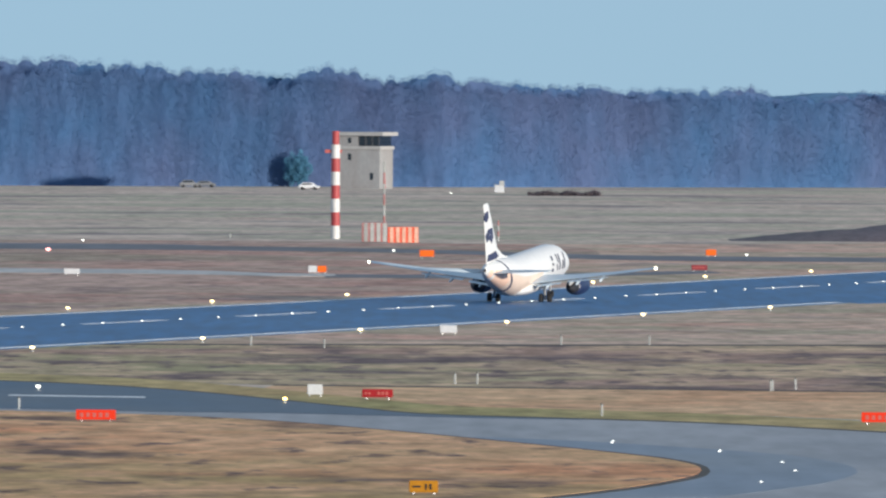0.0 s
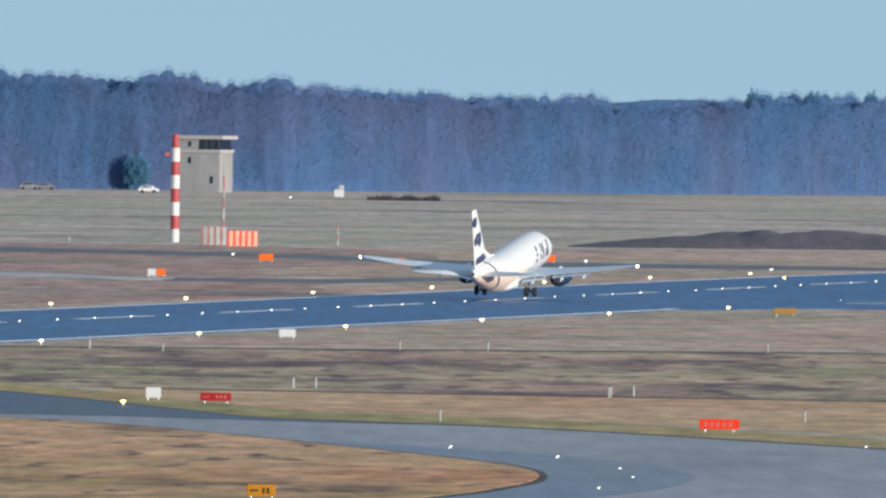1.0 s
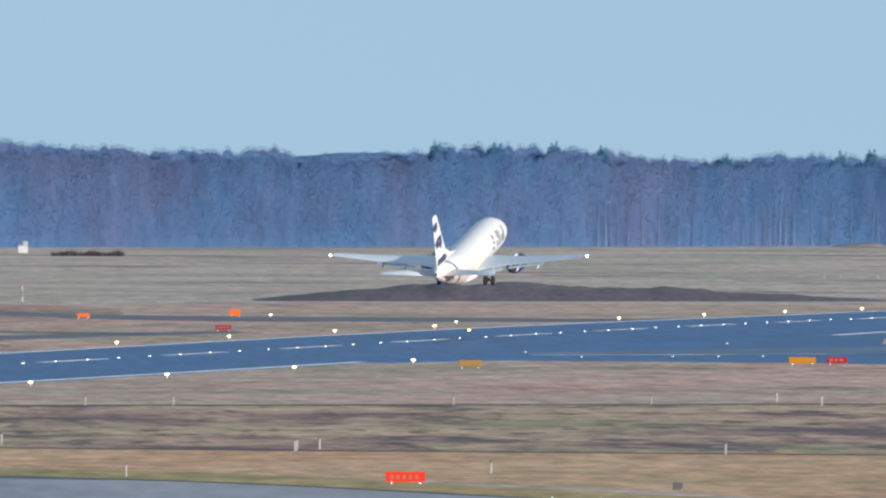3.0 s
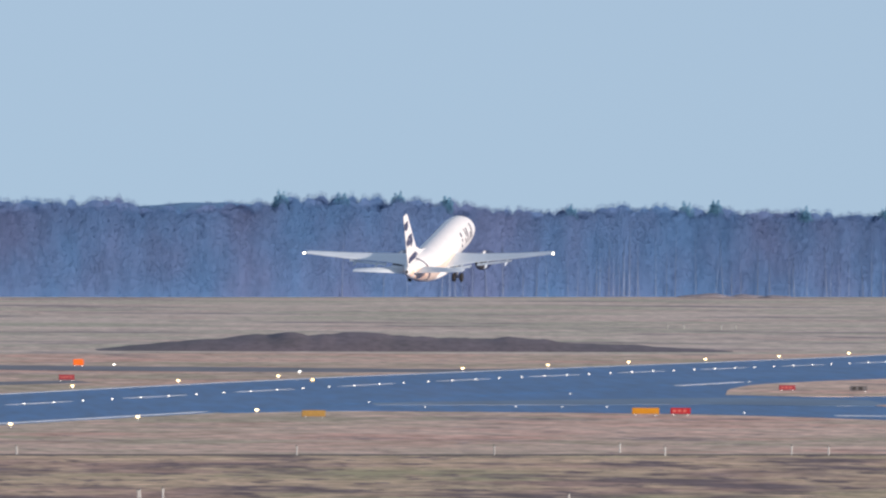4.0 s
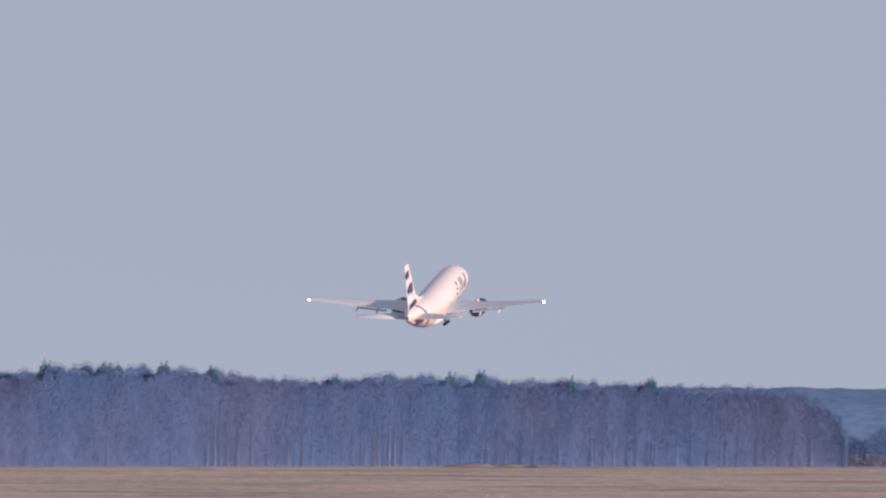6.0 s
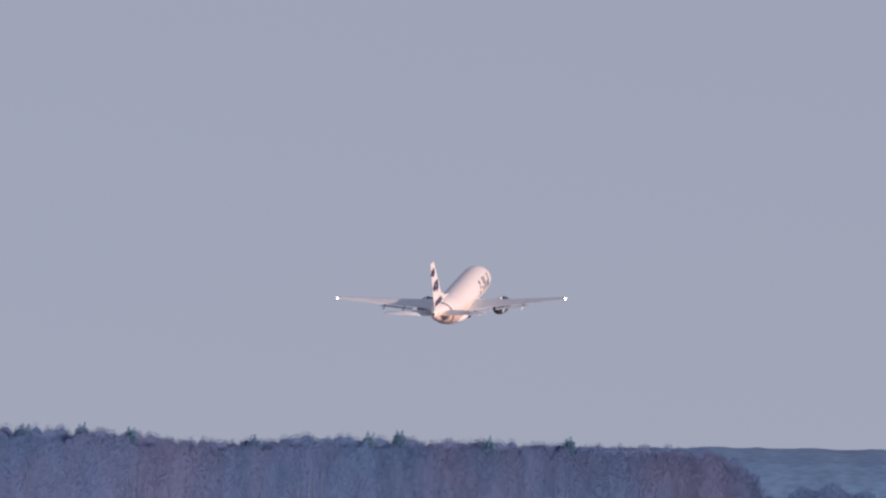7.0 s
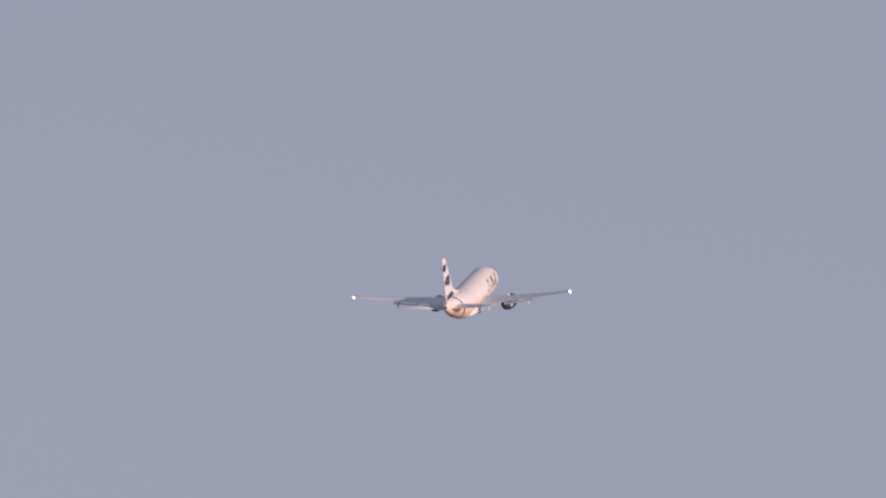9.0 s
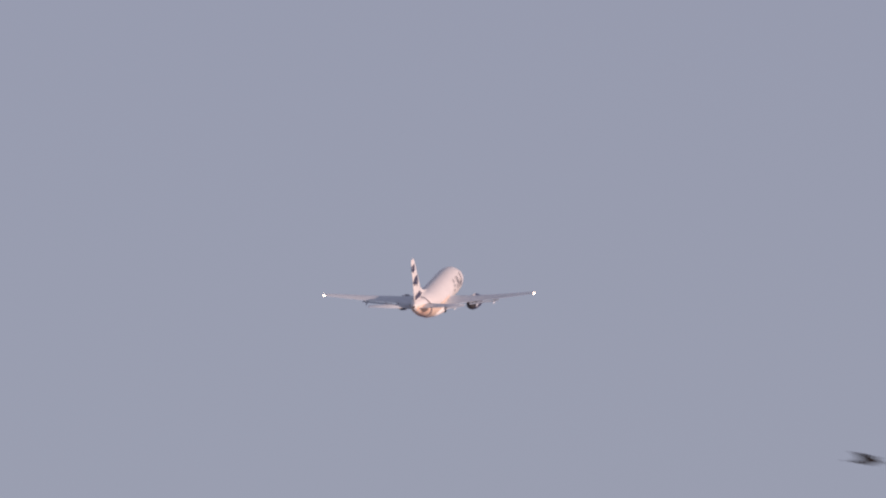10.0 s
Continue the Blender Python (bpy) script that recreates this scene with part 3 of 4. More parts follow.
# seconds, metres along the runway, height, pitch, bank (right wing down)
FLIGHT = [
    (0.0, 321.51, -0.12, 3.69, 0.90),
    (0.5, 357.14, 0.16, 6.06, 0.38),
    (1.0, 392.34, 0.45, 7.23, 1.16),
    (1.5, 428.49, 1.30, 8.34, 1.93),
    (2.0, 465.34, 2.51, 9.00, 1.24),
    (3.5, 579.27, 8.74, 11.61, -0.14),
    (4.5, 655.88, 15.33, 10.89, -0.10),
    (5.0, 694.97, 19.04, 10.33, -0.18),
    (5.5, 733.23, 22.86, 11.07, 0.49),
    (6.0, 772.48, 26.57, 11.81, 0.34),
    (7.5, 892.16, 39.15, 11.24, -0.25),
    (8.0, 932.24, 43.20, 11.13, -1.50),
    (8.5, 972.46, 47.25, 9.79, -2.23),
    (9.0, 1012.84, 51.30, 10.53, -1.49),
    (9.5, 1053.36, 55.35, 10.67, -0.77),
    (10.0, 1094.04, 59.40, 10.71, -0.61),
]


def fly_aircraft():
    rows = []
    for t, s, z, p, b in FLIGHT:
        x, y = rw(s, 0)
        # drawn towards the eye so that its wingspan fits the camera's view
        k = 1 - float(np.interp(t, [3.5, 4.5, 6.0, 7.5, 8.5, 10.0], [0.0, 0.009, 0.014, 0.021, 0.030, 0.032]))
        x, y, z = x * k, y * k, EYE_H + (z - EYE_H) * k
        turn = Matrix.Rotation(-TH - radians(float(np.interp(t, [1.0, 4.0], [0.0, 0.8]))), 4, "Z") @ Matrix.Rotation(radians(p), 4, "X") @ Matrix.Rotation(radians(b), 4, "Y")
        rows.append((t, Matrix.Translation((x, y, z)) @ turn))
    walk(AIRLINER, rows)
    for leg, sx, at in LEGS:
        m = Matrix.Translation(at)
        walk(leg, [(t, m @ Matrix.Rotation(radians(sx * a), 4, "Y")) for t, a in ((0.0, 0), (3.8, 0), (4.6, 12), (5.5, 38), (6.2, 62), (6.9, 82), (10.0, 82))])
    m = Matrix.Translation((0, 14.3, 1.5))
    walk(NOSE_GEAR, [(t, m @ Matrix.Rotation(radians(a), 4, "X")) for t, a in ((0.0, 0), (3.8, 0), (5.0, 45), (6.5, 95), (10.0, 95))])

# ---- airfield lights ----
def lamp_mesh(name, r, stem, lens, m_lens):
    """An elevated airfield light: base plate, stem and glowing lens."""
    thing = new(name)
    bm = bmesh.new()
    tube(bm, (0, 0, 0), (0, 0, 0.05), 0.2, 0.16, 12)
    tube(bm, (0, 0, 0.05), (0, 0, stem - lens), 0.05, 0.05, 8)
    part("stem", bm, M_STEEL, thing)
    bm = bmesh.new()
    bmesh.ops.create_uvsphere(bm, u_segments=12, v_segments=8, radius=r)
    bmesh.ops.scale(bm, vec=(1.25, 1, 0.85 * lens / r), verts=bm.verts[:])
    bmesh.ops.translate(bm, vec=(0, 0, stem), verts=bm.verts[:])
    part("lens", bm, m_lens, thing)
    return thing


edge_lamp = tagged(lamp_mesh("runway_edge_light", 0.16, 0.36, 0.12, M_LAMP), "lit white runway edge light on a short stem", "runway light", "runway edge lights")
def put_all(thing, places):
    """The pattern takes the first place, copies take the rest."""
    for i, (x, y, *z) in enumerate(places):
        m = pose(x, y, swell(y) + (z[0] if z else 0.0))
        if i:
            copy_thing(thing, m)
        else:
            thing.matrix_basis = m


NEAR_X, NEAR_Y = -33.28, 1463.3
spots = [on_ray(NEAR_X + DS * 60 * k, NEAR_Y + DC * 60 * k, 0.36) for k in range(-2, 7)]
spots += [on_ray(NEAR_X - DC * 59.38 + DS * (60 * k + 255), NEAR_Y + DS * 59.38 + DC * (60 * k + 255), 0.36) for k in range(-1, 19) if k != 8]
put_all(edge_lamp, spots)


def flush_light(name, m_lens, r=0.10):
    """A light set in the pavement: a steel ring with a low glowing dome."""
    thing = new(name)
    bm = bmesh.new()
    tube(bm, (0, 0, -0.02), (0, 0, 0.03), 0.2, 0.17, 14)
    part("ring", bm, M_STEEL, thing)
    bm = bmesh.new()
    bmesh.ops.create_uvsphere(bm, u_segments=12, v_segments=6, radius=1.0)
    bmesh.ops.scale(bm, vec=(r, r, 0.6 * r), verts=bm.verts[:])
    bmesh.ops.translate(bm, vec=(0, 0, 0.05), verts=bm.verts[:])
    part("lens", bm, m_lens, thing)
    return thing


centre_lamp = tagged(flush_light("centreline_light", M_LAMPW), "small lit white light set in the runway centreline", "runway light", "runway centreline lights")
put_all(centre_lamp, [(*rw(15 * k + 8, 0.9), 0.06) for k in range(3, 78)])
taxi_lamp = tagged(flush_light("taxiway_light", M_LAMPD, 0.075), "small lit white light set in the taxiway", "taxiway light", "taxiway lights")
put_all(taxi_lamp, [(x, y, 0.04) for x, y in ((10.1, 1073), (16.1, 1047.7), (19.2, 1018.2), (19.5, 995.6), (17.1, 966.5), (58, 1872), (10.2, 1077.3), (16.2, 1050.7), (35.4, 1089.6), (38.3, 1087.2), (42.1, 1081.6), (43.5, 1076.9), (46.4, 1084.8), (82.2, 1949.4), (93.1, 1796.1), (72.1, 1841.8), (81.3, 1840.6), (76.7, 1839.2), (62.6, 1835.0), (108.1, 2075.0))])
low_lamp = tagged(lamp_mesh("taxiway_edge_light", 0.13, 0.3, 0.09, M_LAMPY), "lit amber taxiway edge light", "taxiway light", "amber lights")
put_all(low_lamp, [on_ray(-10.7, 1226, 0.3), on_ray(58.2, 2090, 0.3)])
white_lamp = tagged(lamp_mesh("taxiway_edge_light", 0.14, 0.3, 0.1, M_LAMPW), "lit white light behind the runway", "taxiway light", "white lights")
put_all(white_lamp, [on_ray(x, y, 0.3) for x, y in ((-28.5, 1272), (-50, 2504), (-6.4, 2342), (38.6, 2292), (59.5, 2193), (1.6, 3700), (134, 2194), (129, 2138))])
red_lamp = tagged(lamp_mesh("obstruction_light", 0.25, 0.3, 0.18, M_LAMPR), "lit red light on a short stem", "airfield light")
put_all(red_lamp, [on_ray(-51.1, 2335, 0.3)])

# ---- signs ----
M_SRED = mat("sign_red", (0.324, 0.020, 0.027), 0.45, vary=0.1, spec=0.15)
M_DRED = mat("sign_dark_red", (0.257, 0.047, 0.061), 0.5, vary=0.1, spec=0.15)
M_SORA = glow("sign_face_orange", (1.0, 0.055, 0.02), 0.32)
M_SORD = mat("sign_orange", (0.810, 0.155, 0.020), 0.45, vary=0.1, spec=0.15)
M_SYEL = mat("sign_yellow", (0.446, 0.203, 0.016), 0.45, vary=0.1, spec=0.15)
M_SDUL = mat("sign_faded_yellow", (0.324, 0.203, 0.061), 0.6, vary=0.15, spec=0.15)
M_SWHI = mat("sign_white", (0.597, 0.614, 0.649), 0.5, vary=0.08, spec=0.15)
M_SGRY = mat("sign_back_grey", (0.12, 0.12, 0.13), 0.6, vary=0.15, spec=0.15)
M_BLACK = mat("sign_black", (0.015, 0.015, 0.015), 0.5, vary=0.1)
M_FAINT = mat("sign_lettering_pale", (0.486, 0.135, 0.121), 0.5, vary=0.1, spec=0.15)


def sign(x, y, wide, tall, face, marks, label, name="airfield_sign", foot=0.18, turn=0.0):
    """A box sign on two legs, its face towards the terrace; marks: bars (from, to, low, high) in parts of the face."""
    thing = tagged(new(name), label, "sign")
    bm = bmesh.new()
    box(bm, -wide / 2, wide / 2, -0.12, 0.12, foot, foot + tall, 0.03)
    cabinet = part("cabinet", bm, face, thing)
    for lx in (-0.36, 0.36):
        bm = bmesh.new()
        tube(bm, (lx * wide, 0, -0.05), (lx * wide, 0, foot + 0.02), 0.05, 0.05, 8)
        part("leg", bm, M_STEEL, thing)
    for (a, b, lo, hi), m in marks:
        bm = bmesh.new()
        box(bm, (a - 0.5) * wide, (b - 0.5) * wide, -0.145, -0.121, foot + tall * lo, foot + tall * hi)
        part("bar", bm, m, cabinet)
    thing.matrix_basis = pose(x, y, swell(y), 0, 0, turn)
    return thing


def bars(m, n, lo=0.25, hi=0.75, a=0.12, b=0.88, duty=0.6):
    w = (b - a) / n
    return [((a + w * i, a + w * (i + duty), lo, hi), m) for i in range(n)]


sign(-2.0, 2223, 1.8, 0.8, M_SORD, [], "plain orange sign behind the runway")
sign(33.6, 2261, 1.3, 0.75, M_SORD, [], "plain orange sign behind the runway")
sign(29.3, 2061, 1.8, 0.6, M_DRED, bars(M_FAINT, 4, 0.35, 0.65), "faded red sign with pale bars beside the runway")
sign(0.5, 1549, 1.45, 0.65, M_SWHI, [], "plain white sign in the grass")
sign(-8.7, 1232, 1.05, 0.7, M_SWHI, [], "plain white sign at the taxiway's edge")
sign(-4.4, 1222, 2.1, 0.55, M_SRED, bars(M_FAINT, 2, 0.35, 0.6, 0.1, 0.32) + bars(M_FAINT, 3, 0.3, 0.7, 0.5, 0.9), "dark red sign with pale bars at the taxiway")
for x, y in ((-21.8, 1135), (27.7, 1138)):
    sign(x, y, 2.5, 0.62, M_SORA, bars(M_FAINT, 5, 0.25, 0.7, 0.1, 0.9, 0.55), "lit orange-red sign with pale bars at the taxiway")
sign(-0.95, 933, 1.5, 0.62, M_SYEL, [((0.12, 0.4, 0.42, 0.58), M_BLACK), ((0.55, 0.62, 0.25, 0.72), M_BLACK), ((0.7, 0.78, 0.25, 0.72), M_BLACK)], "yellow sign with black bars on the grass island")
sign(48.8, 1748, 2.3, 0.6, M_SDUL, [], "dull yellow sign beside the runway")
sign(82.4, 1778, 2.7, 0.6, M_SYEL, [], "plain yellow sign at the turn-off")
sign(85.9, 1779, 2.0, 0.6, M_SRED, bars(M_FAINT, 3, 0.3, 0.7), "red sign with pale bars at the turn-off")
sign(107.6, 1985, 1.8, 0.55, M_DRED, bars(M_FAINT, 3, 0.35, 0.65), "dark red sign on a grass island")
sign(44.2, 1120, 0.6, 0.45, M_SGRY, [], "small dark grey box at the taxiway", "junction_box", 0.05)
sign(115.2, 1980, 1.9, 0.55, M_SGRY, bars(M_BLACK, 2, 0.2, 0.8), "grey back of a sign on a grass island")
sign(-14.6, 2020, 0.95, 0.75, M_SWHI, [], "white half of a sign pair behind the runway")
sign(-13.55, 2020.4, 1.0, 0.72, M_SORD, [], "orange half of a sign pair behind the runway")
sign(-41, 1993, 1.75, 0.6, M_SWHI, [], "plain white sign behind the runway")
sign(138.1, 2153, 1.4, 0.6, M_SWHI, [], "plain white sign behind the turn-off")
sign(14.4, 2230, 1.6, 0.4, M_SORD, [], "low orange sign in the grass behind the runway")

# ---- marker posts ----
M_POST = mat("post_white", (0.405, 0.419, 0.419), 0.6, vary=0.15, per_object=0.2)


def marker_post():
    thing = tagged(new("marker_post"), "thin pale grey marker post in the grass", "post", "marker posts")
    bm = bmesh.new()
    tube(bm, (0, 0, -0.05), (0, 0, 0.75), 0.07, 0.07, 8)
    part("shaft", bm, M_POST, thing)
    bm = bmesh.new()
    tube(bm, (0, 0, 0.75), (0, 0, 0.86), 0.09, 0.05, 8)
    part("cap", bm, M_SGRY, thing)
    return thing


put_all(marker_post(), [(-27.7, 1180), (-9.6, 1465), (9.8, 1490), (17.1, 1492), (0.9, 1290), (2.5, 1290), (10.3, 1164), (23.2, 1267), (24.9, 1272), (-15.7, 1479),
                        (34.2, 1176), (40.4, 1497), (68.3, 1520), (71.2, 1501), (23, 1264), (52.8, 1254), (85.2, 1507), (82.2, 1509), (143.5, 3017), (146.3, 3019),
                        (152.6, 3019), (155, 3019), (220.1, 3452), (-30, 2540), (57, 1502)])

# ---- striped masts and boards ----
M_RED = mat("mast_red", (0.419, 0.061, 0.068), 0.55, vary=0.15)
M_BORD = mat("bright_orange_red_paint", (0.810, 0.101, 0.041), 0.5, vary=0.1)
M_OLDRED = mat("faded_red", (0.405, 0.176, 0.176), 0.7, vary=0.2)
M_SALMON = mat("faded_orange_white", (0.756, 0.459, 0.351), 0.6, vary=0.15)
M_MWHI = mat("mast_white", (0.702, 0.689, 0.689), 0.55, vary=0.1)


def striped_mast(x, y, height, r, bands, red_first, label, arm=None, faded=False):
    thing = tagged(new("striped_mast"), label, "mast")
    for k in range(bands):
        red = (k % 2 == 0) == red_first
        z0, z1 = height * k / bands - (0.05 if k == 0 else 0), height * (k + 1) / bands
        rr = r if k < bands - 1 else r * 0.8
        bm = bmesh.new()
        tube(bm, (0, 0, z0), (0, 0, z1), rr, rr, 18)
        if k:
            tube(bm, (0, 0, z0 - 0.04), (0, 0, z0 + 0.04), rr * 1.06, rr * 1.06, 18)
        part("band", bm, (M_OLDRED if red else M_POST) if faded else (M_RED if red else M_MWHI), thing, "red painted band" if red else "white painted band")
    if arm:
        bm = bmesh.new()
        box(bm, -arm[1], arm[2], -0.1, 0.1, arm[0] - 0.22, arm[0] + 0.22, 0.03)
        part("crossarm", bm, M_FAINT, thing, "pale red crossarm")
    thing.matrix_basis = pose(x, y, swell(y))
    return thing


striped_mast(-15.2, 2544, 15.2, 0.62, 8, False, "thick red and white striped mast in the field", (12.35, 1.5, 0.9))
striped_mast(-8.45, 2578, 10.8, 0.15, 7, False, "slender faded red and white striped mast behind the boards", faded=True)
striped_mast(7.7, 2515, 2.9, 0.13, 4, False, "short faded red and white striped post in the field", faded=True)


def striped_board(x, y, wide, tall, n, base, stripe, label):
    thing = tagged(new("striped_board"), label, "board")
    bm = bmesh.new()
    box(bm, -wide / 2, wide / 2, -0.5, 0.5, 0.0, tall, 0.04)
    panel = part("panel", bm, base, thing)
    for k in range(n):
        a = -wide / 2 + wide * (k + 0.35) / n
        bm = bmesh.new()
        box(bm, a, a + wide / n * 0.6, -0.56, -0.502, 0.06, tall - 0.05)
        part("stripe", bm, stripe, panel, "white painted stripe")
    thing.matrix_basis = pose(x, y, swell(y) - 0.02)


striped_board(-9.5, 2497, 3.5, 2.65, 4, M_OLDRED, M_POST, "weathered red and white striped board")
striped_board(-5.5, 2480, 4.2, 2.2, 5, M_BORD, M_SALMON, "bright orange and white striped board")

# ---- observation building ----
M_WALL = mat("rendered_wall", (0.318, 0.324, 0.336), 0.9, vary=0.08, scale=(0.3, 0.3, 0.15), second=(0.288, 0.282, 0.288))
M_ROOF = mat("roof_edge", (0.408, 0.408, 0.414), 0.8, vary=0.1)
M_GLASS = mat("dark_glass", (0.02, 0.03, 0.045), 0.08, vary=0.1)


def tower():
    thing = tagged(new("observation_building"), "grey flat-roofed airfield observation building with dark upper windows", "building")
    w, d = 9.6, 8.2
    bm = bmesh.new()
    box(bm, -w / 2, w / 2, -d / 2, d / 2, -0.1, 8.4, 0.04)
    wall = part("wall", bm, M_WALL, thing)
    bm = bmesh.new()
    box(bm, -w / 2 - 0.25, w / 2 + 0.25, -d / 2 - 0.25, d / 2 + 0.25, 8.4, 9.1, 0.05)
    part("ledge", bm, M_ROOF, thing)
    bm = bmesh.new()
    box(bm, -w / 2, -w / 2 + 4.6, -d / 2, d / 2, 9.1, 11.3, 0.03)
    part("upper_wall", bm, M_WALL, thing)
    bm = bmesh.new()
    box(bm, -w / 2 + 4.6, w / 2 - 0.3, -d / 2 + 0.3, d / 2 - 0.3, 9.1, 11.3)
    part("window_band", bm, M_GLASS, thing, "dark glazed window band")
    for x in (-0.1, 1.5, 3.0, 4.5):
        bm = bmesh.new()
        box(bm, x, x + 0.12, -d / 2 + 0.2, -d / 2 + 0.32, 9.1, 11.3)
        part("mullion", bm, M_SGRY, thing)
    bm = bmesh.new()
    box(bm, -w / 2 - 0.5, w / 2 + 0.9, -d / 2 - 0.6, d / 2 + 0.6, 11.3, 12.1, 0.06)
    part("roof", bm, M_ROOF, thing, "flat overhanging roof")
    for x, z, hh in ((-2.4, 9.7, 1.2), (-2.4, 6.1, 1.4), (2.6, 1.9, 1.5)):
        bm = bmesh.new()
        box(bm, x, x + 0.75, -d / 2 - 0.03, -d / 2 + 0.1, z, z + hh)
        win = part("window", bm, M_GLASS, wall, "small dark window")
        bm = bmesh.new()
        box(bm, x - 0.1, x + 0.85, -d / 2 - 0.1, -d / 2 + 0.05, z - 0.12, z)
        part("sill", bm, M_ROOF, win)
    bm = bmesh.new()
    box(bm, w / 2 - 0.06, w / 2 + 0.03, -1.6, -0.4, 0, 2.1)
    part("door", bm, M_RED, wall, "faded red door")
    thing.matrix_basis = pose(-16.7, 3850, 0, 0, 0, -20)


tower()


# ---- vehicles, shed, bushes, earth bank ----
M_CAR = mat("car_white", (0.810, 0.810, 0.837), 0.5, vary=0.05)
M_CARG = mat("car_grey", (0.2, 0.21, 0.23), 0.7, vary=0.1)


def car(x, y, paint, label, turn=90.0, tall=1.5):
    thing = tagged(new("car"), label, "car")
    bm = bmesh.new()
    prof = [(-2.1, 0.35), (-2.15, 0.8), (-1.3, 0.95), (-0.7, tall), (1.2, tall), (1.9, 0.95), (2.1, 0.8), (2.1, 0.35)]
    loft(bm, [[(sx * (0.84 if z < 1.0 else 0.68), y0, z) for y0, z in prof] for sx in (-1, 1)])
    bmesh.ops.bevel(bm, geom=bm.edges[:], offset=0.06, segments=2, affect="EDGES")
    part("body", bm, paint, thing)
    for sx in (-1, 1):
        bm = bmesh.new()
        loft(bm, [[(sx * xx, yy, zz) for yy, zz in ((-1.0, 1.0), (-0.62, tall - 0.12), (1.1, tall - 0.12), (1.55, 1.0))] for xx in (0.75, 0.79)])
        part("side_window", bm, M_GLASS, thing, "dark side window")
    for sx in (-0.8, 0.8):
        for yy in (-1.3, 1.3):
            bm = bmesh.new()
            tube(bm, (sx - 0.1, yy, 0.32), (sx + 0.1, yy, 0.32), 0.33, 0.33, 14)
            part("wheel", bm, M_TYRE, thing, "black tyre")
    thing.matrix_basis = pose(x, y, swell(y), 0, 0, turn)


car(-28.3, 3800, M_CAR, "white car parked beside the observation building", 80)
car(-54.5, 3868, M_CARG, "dark grey car parked before the woods", 95, 1.6)
car(-51.0, 3873, M_CARG, "dark grey car parked before the woods", 85, 1.4)

shed = tagged(new("equipment_shed"), "small pale equipment cabin with an aerial on the grass", "shed")
bm = bmesh.new()
box(bm, -1.0, 1.0, -0.8, 0.8, -0.05, 1.5, 0.04)
part("wall", bm, M_SWHI, shed)
bm = bmesh.new()
box(bm, 0.0, 1.0, -0.5, 0.5, 1.5, 2.4, 0.04)
part("aerial_box", bm, M_POST, shed)
bm = bmesh.new()
box(bm, -1.1, 1.1, -0.9, 0.9, 1.5, 1.62, 0.03)
part("roof", bm, M_ROOF, shed)
shed.matrix_basis = pose(11.6, 3729, 0)

M_SOIL = mat("dark_soil", (0.14, 0.115, 0.135), 0.95, vary=0.25, scale=(0.12, 0.05, 0.3), second=(0.105, 0.09, 0.105), fine=(0.8, 0.4, 1.5), bump=0.1)


def earth_bank():
    """A long low heap of bare dark soil across the field."""
    bm = bmesh.new()
    nx, ny = 90, 14
    rows = []
    for i in range(nx + 1):
        u = i / nx
        x = 40 + 92 * u
        env = min(1, u / 0.35) ** 0.8 * min(1, (1 - u) / 0.55) ** 0.9
        hgt = 2.9 * env * (0.85 + 0.25 * noise.noise(Vector((x * 0.11, 0.3, 0))) + 0.12 * noise.noise(Vector((x * 0.5, 2.3, 0))))
        row = []
        for j in range(ny + 1):
            v = j / ny
            y = 2545 + 45 * (v - 0.3) + 20 * u
            prof = math.sin(math.pi * v) ** 0.8
            row.append(bm.verts.new((x, y, swell(y) - 0.05 + hgt * prof * (1 + 0.12 * noise.noise(Vector((x * 0.3, y * 0.2, 1)))))))
        rows.append(row)
    for a, b in zip(rows, rows[1:]):
        for j in range(ny):
            bm.faces.new((a[j], b[j], b[j + 1], a[j + 1]))
    tagged(smooth(part("earth_bank", bm, M_SOIL)), "long low bank of dark bare soil in the field", "earth bank")


earth_bank()

M_SAND = mat("pale_sand", (0.20, 0.19, 0.22), 0.95, vary=0.2, scale=(0.3, 0.3, 0.3), bump=0.05)
for hx, hy, hw, hh in ((201, 4048, 7, 0.9), (210.5, 4050, 5, 0.75), (217, 4046, 4, 0.6)):
    bm = bmesh.new()
    loft(bm, [[(hx + hw * u + 0.2 * math.cos(a), hy + 2.2 * (1 - u * u) * math.cos(a) - 0.2, 0.05 + hh * (1 - u * u) * (1 + 0.2 * math.sin(5 * u + hx)) * max(0, math.sin(a))) for a in [math.pi * k / 8 - 0.2 for k in range(10)]]
              for u in (-0.98, -0.8, -0.5, -0.2, 0.1, 0.4, 0.7, 0.9, 0.98)])
    tagged(smooth(part("sand_heap", bm, M_SAND)), "low heap of pale sand before the woods", "sand heap", "sand heaps")

# ---- bird ----
M_BIRD = mat("bird_dark_feathers", (0.007, 0.008, 0.011), 0.9, vary=0.2)


